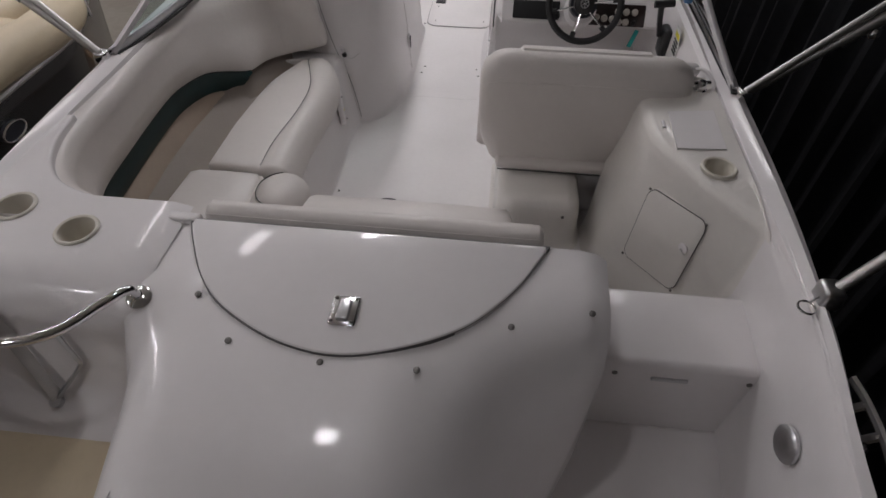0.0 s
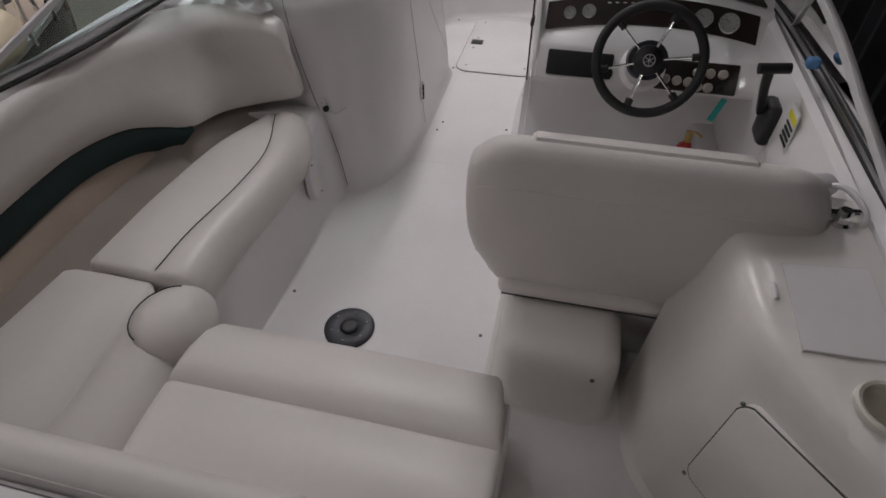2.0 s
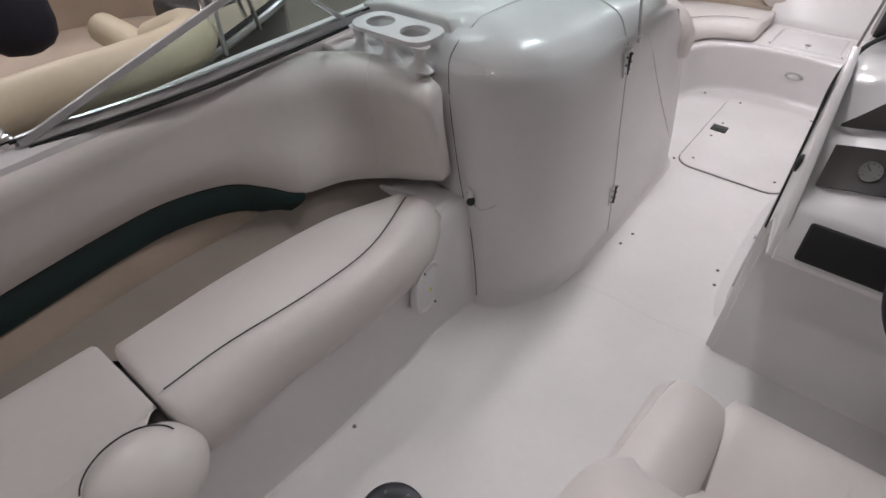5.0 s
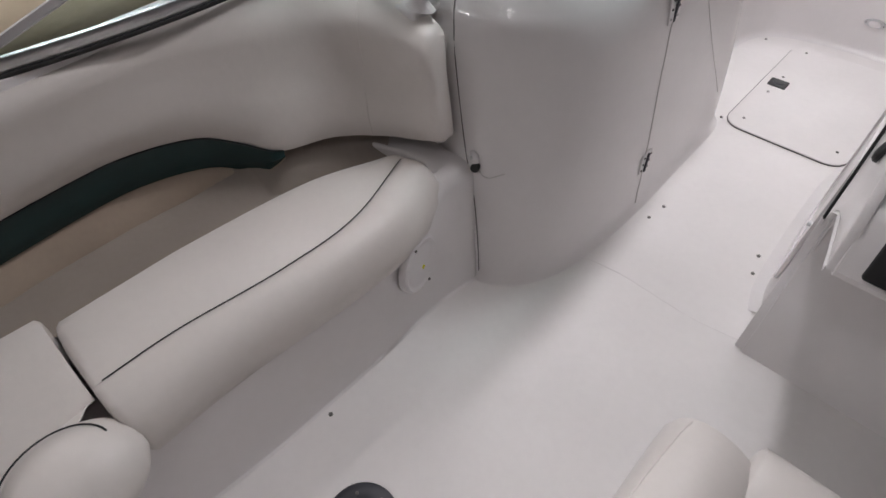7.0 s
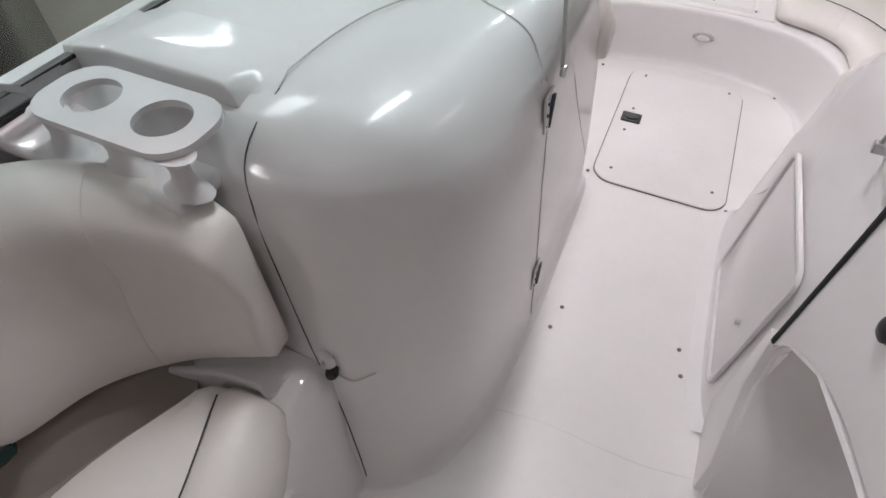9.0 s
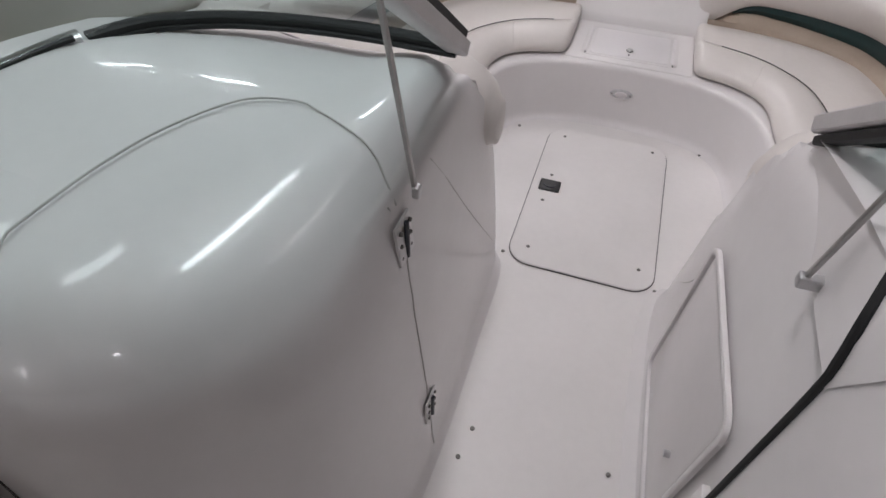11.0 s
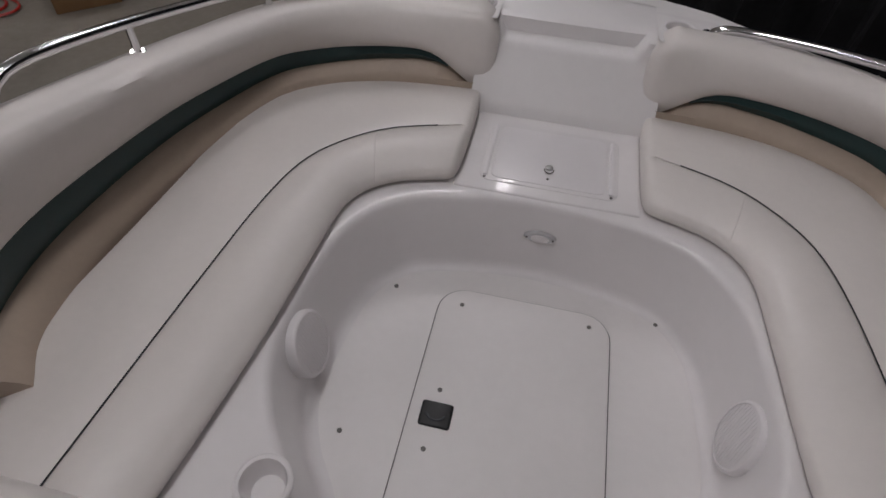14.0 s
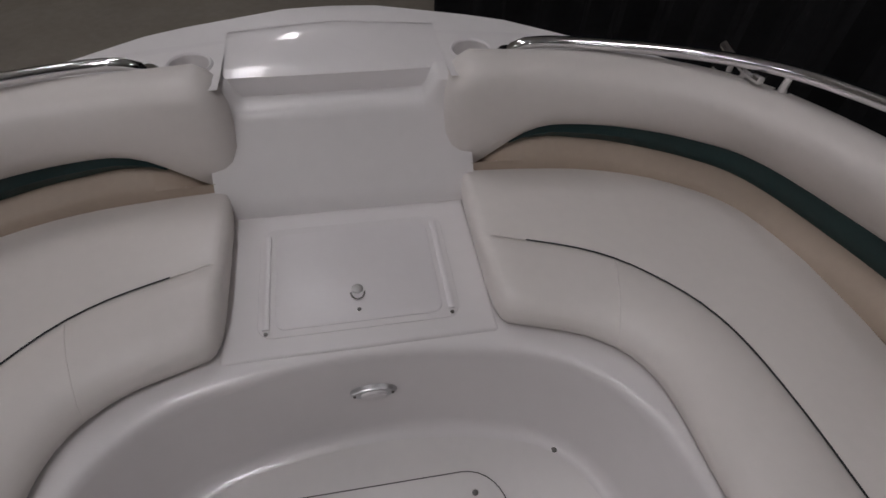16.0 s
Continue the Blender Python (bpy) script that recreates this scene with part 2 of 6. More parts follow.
def mx(points, s):
    """The points, mirrored to the other side where s is -1."""
    p = np.array(points, float).copy()
    p[..., 0] *= s
    return p


def screw(at, axis, parent, r=0.006, name="screw"):
    bm = turned([(r, -0.002), (r, 0.0015), (r * 0.7, 0.003)], at, axis, 10)
    return part(name, bm, SCREW, parent)


def soft(row, n=28):
    """A closed section, drawn round with n points."""
    p = np.array(row, float)
    m = len(p)
    return cr([*p, p[0], p[1], p[2]], 24 * (m + 2))[24:24 * (m + 1)][np.linspace(0, 24 * m - 1, n, endpoint=False).astype(int)]


def rolled(rows, depth=0.02):
    """Closed sections in a row, with both ends drawn in to a rounded cap."""
    rows = [np.array(r, float) for r in rows]

    def cap(r, nxt):
        c = r.mean(0)
        out = c - nxt.mean(0)
        out /= np.linalg.norm(out)
        return [c + (r - c) * f + out * depth * d for f, d in ((0.95, 0.45), (0.84, 0.75), (0.6, 0.97), (0.3, 1.0))]

    return cap(rows[0], rows[1])[::-1] + rows + cap(rows[-1], rows[-2])


# ---- the hall ----
def hall():
    y0, y1, x0, x1 = -7.0, 14.0, -9.0, 4.2
    t = 0.15
    def slab(name, c, size, m, label):
        ob = part(name, block(c, size, 0.0), m)
        return tagged(ob, label, name.split("_")[0], kind="structure")
    cx, cy = (x0 + x1) / 2, (y0 + y1) / 2
    slab("ground", (cx, cy, HALL_FLOOR - t / 2), (x1 - x0, y1 - y0, t), CONCRETE, "worn tan painted concrete showroom floor")
    slab("ceiling", (cx, cy, HALL_CEIL + t / 2), (x1 - x0, y1 - y0, t), CEIL, "plain pale painted hall ceiling")
    h = HALL_CEIL - HALL_FLOOR
    slab("wall_west", (x0 - t / 2, cy, HALL_FLOOR + h / 2), (t, y1 - y0, h), WALL, "plain grey painted hall wall")
    slab("wall_east", (x1 + t / 2, cy, HALL_FLOOR + h / 2), (t, y1 - y0, h), WALL, "plain grey hall wall behind black curtain")
    slab("wall_south", (cx, y0 - t / 2, HALL_FLOOR + h / 2), (x1 - x0, t, h), WALL, "plain grey painted hall wall")
    slab("wall_north", (cx, y1 + t / 2, HALL_FLOOR + h / 2), (x1 - x0, t, h), WALL, "plain grey painted hall wall")
    # pleated black curtain along the east side and round the north-east corner
    path = [(2.2, -6.5), (2.15, 0.0), (2.1, 5.0), (1.9, 7.2), (1.1, 8.0), (0.75, 8.3)]
    pts = cr(path, 420)
    rows = []
    for z in np.linspace(HALL_FLOOR + 0.02, HALL_CEIL - 0.05, 6):
        row = []
        for k, p in enumerate(pts):
            w = 0.05 * math.sin(k * 0.9) + 0.03 * math.sin(k * 0.37 + 1)
            row.append((p[0] + w, p[1] + 0.4 * w, z))
        rows.append(row)
    tagged(part("curtain", loft(rows), CURTAIN), "long pleated black cloth curtain beside the boat", "curtain")


hall()


def tube_light(x, y, share=1.0):
    """A twin fluorescent fitting under the ceiling, running along y; also serves as added fill."""
    z = HALL_CEIL - 0.08
    ob = thing("ceiling_light", "white twin-tube fluorescent fitting or added fill tube under the ceiling", "ceiling light", "hall ceiling lights", at=(x, y, z))
    part("housing", block((0, 0, 0.035), (0.22, 1.25, 0.06), 0.01), PLASTIC_W, ob)
    for dx in (-0.055, 0.055):
        part("tube", tube([(dx, -0.58, -0.012), (dx, 0.58, -0.012)], 0.014, 8), LAMP if share > 0.4 else LAMP_DIM, ob)
    la = bpy.data.lights.new("tube_glow", "AREA")
    la.shape, la.size, la.size_y = "RECTANGLE", 0.2, 1.2
    la.energy, la.color = TUBE_POWER * share, (0.985, 0.955, 1.0)
    lo = new("tube_glow", la)
    lo.matrix_world = pose(x, y, z - 0.035)
    return ob


tube_light(1.3, 4.5, 0.18)
# added fill with no known fitting here, to brighten the port side
tube_light(-2.0, 3.3, 0.3)
for lx, ly in ((-0.55, 4.1), (-0.6, 7.0), (-0.5, 10.8), (-3.0, -1.6), (-4.7, 2.2), (-4.6, 9.0), (-5.8, -1.0), (-5.8, 3.5), (-5.8, 8.0)):
    tube_light(lx, ly, 0.65 if ly < -0.5 else 1.0)


def square_light(x, y):
    """A small square ceiling panel."""
    z = HALL_CEIL - 0.05
    ob = thing("ceiling_panel_light", "small square white ceiling light panel", "ceiling light", at=(x, y, z))
    part("housing", block((0, 0, 0.02), (0.28, 0.28, 0.05), 0.01), PLASTIC_W, ob)
    part("diffuser", block((0, 0, -0.008), (0.21, 0.21, 0.008), 0.002), LAMP_DIM, ob)
    la = bpy.data.lights.new("panel_glow", "AREA")
    la.shape, la.size, la.size_y = "RECTANGLE", 0.2, 0.2
    la.energy, la.color = TUBE_POWER * 0.15, (0.985, 0.955, 1.0)
    new("panel_glow", la).matrix_world = pose(x, y, z - 0.03)


square_light(-0.25, 0.8)


# ---- the boat's shell ----
FLOOR_EDGE = [(0.90, -0.34), (0.98, 0.4), (1.03, 0.9), (1.06, 1.3), (1.07, 2.0), (1.08, 3.0), (1.05, 3.8), (0.97, 4.5), (0.86, 4.9), (0.60, 5.2), (0.0, 5.35)]
floor_ob = part("floor", plate(FLOOR_EDGE + [(-x, y) for x, y in FLOOR_EDGE[-2::-1]], -0.04, 0.0, 0), GEL_FLOOR)
tagged(floor_ob, "white non-slip fibreglass cockpit floor of the boat", "floor", kind="structure")


tagged(part("trim_floor_joint", tube([(-0.235, 3.024, 0.0), (-0.10, 3.04, 0.0), (0.12, 3.034, 0.0), (0.262, 3.052, 0.0)], 0.0008, 8, 20), GEL_FLOOR), "faint moulded joint across the cockpit floor", "trim", kind="structure")


def sheer(y):
    """Height of the gunwale along the boat."""
    return float(np.interp(y, (-1, 3.3, 3.9, 4.45, 5.0, 5.45, 6.0), (0.80, 0.80, 0.70, 0.62, 0.53, 0.475, 0.46)))


OUTER = [(1.0, -0.3), (1.08, 0.5), (1.14, 0.85), (1.18, 1.3), (1.19, 1.9), (1.19, 2.8), (1.17, 3.5), (1.13, 3.9), (1.10, 4.2), (1.07, 4.45), (1.02, 4.75), (0.93, 5.1), (0.75, 5.42), (0.42, 5.65), (0.0, 5.79)]
INNER = [(0.965, -0.3), (1.03, 0.5), (1.075, 0.85), (1.09, 1.3), (1.09, 1.9), (1.11, 2.4), (1.11, 2.8), (1.10, 3.4), (1.06, 3.9), (1.035, 4.2), (1.01, 4.5), (0.96, 4.8), (0.88, 5.1), (0.70, 5.355), (0.4, 5.45), (0.0, 5.46)]


def gunwale(s):
    n = 70
    o, i = cr(OUTER, n), cr(INNER, n)
    rows = []
    for a, b in zip(o, i):
        z = sheer(a[1])
        out = (a - b) / np.linalg.norm(a - b)
        low = 0.16 if a[1] < 3.8 else 0.05
        row = [(*(b - out * 0.0), z - low), (*b, z - 0.03), (*(b + out * 0.008), z - 0.008), (*(b + out * 0.03), z),
               (*((a + b) / 2), z + 0.006), (*(a - out * 0.05), z), (*(a - out * 0.02), z - 0.01), (*a, z - 0.05), (*a, z - 0.16),
               (*(a + out * 0.02), z - 0.17), (*(a + out * 0.025), z - 0.20), (*a, z - 0.22), (*(a - out * 0.12), z - 0.75), (*(a - out * 0.45), z - 1.3)]
        rows.append(mx(row, s))
    side = "port" if s < 0 else "starboard"
    ob = part("hull_" + side, loft(rows), GEL)
    tagged(ob, "glossy white fibreglass gunwale and hull side", "hull", kind="structure")


gunwale(-1)
gunwale(1)


def stern():
    """The sloping engine cover deck, the side wells and the walk-through steps."""
    prof = cr([(1.075, 0.783), (0.85, 0.785), (0.6, 0.78), (0.42, 0.755), (0.25, 0.69), (0.1, 0.57), (0.0, 0.40), (-0.05, 0.15), (-0.06, -0.3)], 34)
    rows = []
    for y, z in prof:
        xl = np.interp(y, (-0.1, 0.3, 0.45, 0.65, 0.80, 1.08), (-0.42, -0.425, -0.435, -0.46, -0.505, -0.51))
        xr = np.interp(y, (-0.1, 0.3, 0.55, 0.8, 1.08), (0.46, 0.475, 0.50, 0.628, 0.637))
        k = float(np.interp(y, (0.55, 0.85), (1.0, 0.02)))
        kr = float(np.interp(y, (0.1, 0.35, 0.5, 0.65, 0.78, 0.87), (1.0, 0.97, 0.88, 0.62, 0.16, 0.0)))
        rows.append([(xl - 0.08, y, z - 0.55 * k), (xl - 0.05, y, z - 0.2 * k), (xl, y, z - 0.07 * k), (xl + 0.05, y, z - 0.015 * k), (xl + 0.13, y, z),
                     (xl * 0.4, y, z + 0.004), (0.1, y, z + 0.006), (xr * 0.5, y, z + 0.004 - 0.03 * kr), (xr * 0.66, y, z + 0.003 - 0.12 * kr), (xr - 0.075, y, z - 0.27 * kr), (xr - 0.03, y, z - 0.008 - 0.38 * kr), (xr, y, z - 0.03 - 0.47 * kr), (xr + 0.004, y, z - 0.2 - 0.4 * kr), (xr + 0.01, y, z - 0.9)])
    bm = loft(rows)
    ob = tagged(part("stern_deck", bm, GEL), "glossy white fibreglass stern deck over the engine bay", "deck", kind="structure")
    for x, y in ((-0.36, 0.82), (-0.24, 0.70), (-0.022, 0.668), (0.19, 0.672), (0.39, 0.807), (0.578, 0.866)):
        z = float(np.interp(y, prof[::-1, 0], prof[::-1, 1])) + 0.005
        screw((x, y, z), (0, -0.1, 1), ob, 0.008)
    # port deck with the well
    prof = cr([(1.12, 0.80), (0.98, 0.80), (0.86, 0.795), (0.78, 0.74), (0.74, 0.6), (0.70, 0.47), (0.63, 0.43), (0.4, 0.42), (0.0, 0.41), (-0.25, 0.40)], 30)
    rows = []
    for y, z in prof:
        lift = max(0.0, 0.78 - z)
        m = float(np.interp(y, (0.60, 0.82), (0.13, 0.0)))
        rows.append([(-1.08, y, 0.80), (-1.07, y, 0.80 - 0.3 * lift), (-1.03, y, z + 0.12 * lift), (-0.97, y, z), (-0.8, y, z), (-0.66 + m, y, z), (-0.60 + m, y, z + 0.12 * lift), (-0.55 + m, y, z + 0.45 * lift), (-0.50 + m, y, z + 0.9 * lift - 0.014)])
    ob = tagged(part("stern_well", loft(rows), GEL), "white fibreglass stern corner deck with moulded step well", "deck", kind="structure")
    part("mat", plate(rounded(-1.0, -0.2, -0.545, 0.585, 0.06), 0.405, 0.434, 0.006), VINYL_CREAM, ob, "beige non-slip step mat")
    screw((-0.80, 0.905, 0.797), (0, 0, 1), ob, 0.008)
    # deck between the well and the cockpit corner
    edge = [(-0.462, 1.088), (-0.62, 1.10), (-0.78, 1.125), (-0.88, 1.155), (-0.95, 1.20), (-1.01, 1.275), (-1.05, 1.38), (-1.068, 1.5)]
    out = [tuple(v) for v in cr(edge, 24)] + [(-1.10, 1.5), (-1.10, 1.02), (-0.8, 1.04), (-0.462, 1.055)]
    tagged(part("deck_fill", plate(out, 0.70, 0.7985, 0.01, 3), GEL), "white fibreglass coaming deck at the stern corner", "deck", kind="structure")
    # starboard steps
    ob = thing("boarding_steps", "white fibreglass walk-through steps beside the stern deck", "steps", kind="structure")
    part("tread", block((0.865, 1.038, 0.255), (0.48, 0.266, 0.58), 0.022, seg=4), GEL, ob)
    part("lower_tread", block((0.83, 0.74, -0.02), (0.58, 0.36, 0.46), 0.03), GEL, ob)
    part("platform", block((0.72, 0.14, -0.15), (0.54, 0.86, 0.4), 0.03), GEL, ob)
    part("latch", block((0.85, 0.902, 0.48), (0.10, 0.01, 0.012), 0.003), STEEL, ob)
    for x in (0.70, 1.06):
        screw((x, 0.904, 0.49), (0, -1, 0), ob, 0.008)
    rows = []
    for y in np.linspace(-0.3, 1.4, 18):
        k = float(np.interp(y, (-0.3, 0.5, 0.85, 1.3), (-0.13, -0.055, -0.01, 0.012)))
        rows.append([(1.06 + k, y, -0.2), (1.072 + k, y, 0.2), (1.078 + k, y, 0.5), (1.078 + k, y, 0.68), (1.078 + k, y, 0.74), (1.085 + k, y, 0.778), (1.10 + k, y, 0.797)])
    part("side_panel", loft(rows), GEL, ob)
    part("side_light", turned([(0.045, 0), (0.045, 0.008), (0.038, 0.014), (0.02, 0.016)], (1.036, 0.675, 0.62), (-1, 0, 0.05), 20), STEEL, ob, "round chrome courtesy light")


stern()
tagged(part("transom", block((0, -0.335, -0.36), (1.86, 0.06, 1.5), 0.01), GEL), "plain white fibreglass transom", "transom", kind="structure")


def wall_sweep(path, profile, n, name, material, label, kind="structure", flip=1):
    """A moulded wall along a plan path; profile: (outward offset, height) pairs."""
    pts = cr(path, n)
    rows = []
    for p, (t, a, b) in zip(pts, frames_along(np.c_[pts, np.zeros(n)])):
        a = a[:2] * flip
        rows.append([(*(p + a * d), z) for d, z in profile])
    ob = part(name, loft(rows), material)
    return tagged(ob, label, "moulding", kind=kind)


# bow foot well and seat base
WELL = [(-0.306, 3.88), (-0.31, 3.97), (-0.315, 4.06), (-0.36, 4.15), (-0.43, 4.25), (-0.472, 4.37), (-0.468, 4.53), (-0.445, 4.68), (-0.38, 4.785), (-0.26, 4.848), (0, 4.882), (0.26, 4.848), (0.38, 4.785), (0.445, 4.68), (0.468, 4.53), (0.472, 4.37), (0.43, 4.25), (0.36, 4.15), (0.315, 4.06), (0.31, 3.97), (0.306, 3.88)]
well = wall_sweep(WELL, [(-0.030, 0.001), (-0.019, 0.0025), (-0.010, 0.007), (-0.003, 0.015), (0.002, 0.028), (0.006, 0.055), (0.014, 0.105), (0.028, 0.18), (0.033, 0.212), (0.036, 0.222), (0.042, 0.229), (0.052, 0.2325), (0.062, 0.233), (0.09, 0.233), (0.24, 0.233)], 120, "bow_well", GEL, "white moulded fibreglass foot well of the bow", flip=-1)
rows = []
for y in np.linspace(3.85, 5.44, 30):
    xo = float(np.interp(y, [p[1] for p in INNER[7:]], [p[0] for p in INNER[7:]])) if y > 3.4 else 1.08
    rows.append([(x, y, 0.225) for x in np.linspace(0.53 if y < 4.9 else 0.0, xo, 8)])
for s, nm in ((-1, "port"), (1, "starboard")):
    tagged(part("bow_bench_" + nm, loft([mx(r, s) for r in rows]), GEL), "white fibreglass bench base in the bow", "bench base", kind="structure")


def bow_hatch():
    ob = thing("floor_hatch", "white rounded fibreglass hatch set in the bow floor", "hatch", at=(0, 0, 0))
    out = rounded(-0.228, 3.985, 0.232, 4.765, 0.075, 8)
    part("gasket", plate(rounded(-0.2305, 3.9825, 0.2345, 4.7675, 0.0775, 8), 0.001, 0.004, 0), SEAM, ob, "dark gap round the hatch")
    part("lid", plate(out, 0.001, 0.009, 0.004), GEL_FLOOR, ob)
    lt = part("latch", block((-0.163, 4.385, 0.011), (0.075, 0.062, 0.008), 0.006), BLACK, ob, "black flush pull latch")
    part("ring", tube([(-0.163 + 0.022 * math.cos(a), 4.385 - 0.016 * math.sin(a), 0.017) for a in np.linspace(0.1, math.pi - 0.1, 12)], 0.003, 6), SLATE, lt)
    for x, y in ((-0.166, 4.711), (0.176, 4.722), (-0.169, 4.058), (0.182, 4.075), (-0.168, 4.45), (-0.172, 4.30)):
        screw((x, y, 0.009), (0, 0, 1), ob)
    return ob


bow_hatch()
for x, y in ((-0.358, 4.735), (0.353, 4.78), (0.401, 4.291), (0.238, 4.009), (-0.242, 4.018), (-0.37, 4.30), (-0.172, 3.32), (-0.16, 3.40), (0.192, 3.314), (0.176, 3.395), (-0.428, 2.12), (0.285, 2.07)):
    tagged(screw((x, y, 0.001), (0, 0, 1), None, 0.006), "small stainless screw in the cockpit floor", "screw", "floor screws")


def table_socket():
    ob = thing("table_socket", "round dark grey plastic table socket in the floor", "floor socket", at=(-0.167, 2.0, 0))
    part("flange", turned([(0.088, 0), (0.088, 0.006), (0.08, 0.011), (0.04, 0.012), (0.034, 0.008)], n=40), SLATE, ob)
    part("cap", turned([(0.030, 0.006), (0.030, 0.013), (0.026, 0.016), (0.018, 0.017)], n=28), BLACK, ob)
    for k in range(6):
        a = k * math.pi / 3 + 0.5
        screw((0.062 * math.cos(a), 0.062 * math.sin(a), 0.0115), (0, 0, 1), ob, 0.005)


table_socket()


# ---- cushions ----
def seat_cushion(name, back, pipe, front, z0, zt, label, n=26, category="seat cushion", group="", material=VINYL, zb=None, piped=True, seams=(), lifted=False, plain=0):
    """A bench cushion with a soft bolster between its piping and its front edge."""
    zb = zt if zb is None else zb
    B, P, F = cr(back, n), cr(pipe, n), cr(front, n)
    rows = []
    for b, p, f in zip(B, P, F):
        u = (p - b) / np.linalg.norm(p - b)
        v = (f - p)
        row = [(*(b + u * 0.02), z0), (*b, z0 + 0.02), (*b, zb - 0.03), (*(b + u * 0.01), zb - 0.01), (*(b + u * 0.04), zb), (*(b + (p - b) * 0.5), (zb + zt) / 2 + 0.004), (*(p - u * 0.014), zt + 0.001), (*p, zt - (0.003 if piped else 0.012)), (*(p + v * 0.08), zt + 0.004),
               (*(p + v * 0.25), zt + 0.008), (*(p + v * 0.5), zt + 0.004), (*(p + v * 0.75), zt - 0.014), (*(p + v * 0.92), zt - 0.042), (*f, zt - 0.08), (*(f - v * 0.03), z0 + 0.015), (*(f - v * 0.15), z0)]
        if lifted:
            # the front edge rolls under and stands clear of the bench
            row[-5:] = [(*(p + v * 0.76), zt - 0.012), (*(p + v * 0.92), zt - 0.026), (*(f - v * 0.01), zt - 0.04), (*f, z0 + 0.022), (*(f - v * 0.03), z0 + 0.011), (*(f - v * 0.09), z0 + 0.005), (*(f - v * 0.25), z0 + 0.001)]
        rows.append(row)
    ob = tagged(part(name, loft(rolled(rows, 0.025), ring=True, caps=True), material), label, category, group)
    for k in seams:
        part("seam", tube([np.array(v) for v in rows[k][7:14]], 0.0013, 6), material, ob, "stitched seam")
    if piped:
        line = np.c_[P, np.full(n, zt + 0.0003)]
        part("piping", tube(line[plain:], 0.0016, 6), PIPING, ob, "thin dark piping")
        if plain:
            part("seam", tube(line[:plain + 1] - np.array((0, 0, 0.0006)), 0.0014, 6), material, ob, "stitched seam")
    return ob


BOW_F = [(-0.265, 4.935), (-0.41, 4.88), (-0.49, 4.785), (-0.51, 4.6), (-0.525, 4.35), (-0.55, 4.12), (-0.57, 3.97)]
BOW_P = [(-0.265, 5.107), (-0.44, 5.043), (-0.545, 4.965), (-0.625, 4.855), (-0.665, 4.7), (-0.69, 4.45), (-0.725, 3.97)]
BOW_B = [(-0.265, 5.335), (-0.52, 5.305), (-0.72, 5.235), (-0.87, 5.095), (-0.905, 4.9), (-0.93, 4.6), (-0.985, 3.97)]
BOW_W = [(-0.275, 5.375), (-0.40, 5.367), (-0.577, 5.338), (-0.74, 5.262), (-0.855, 5.145), (-0.952, 4.86), (-0.992, 4.57), (-0.997, 4.36), (-0.962, 4.20), (-0.895, 4.10)]
BOW_V = [(-0.275, 5.385), (-0.40, 5.38), (-0.58, 5.345), (-0.75, 5.23), (-0.84, 5.07), (-0.905, 4.8), (-0.945, 4.55), (-0.965, 4.35), (-0.96, 4.18), (-0.93, 4.08)]


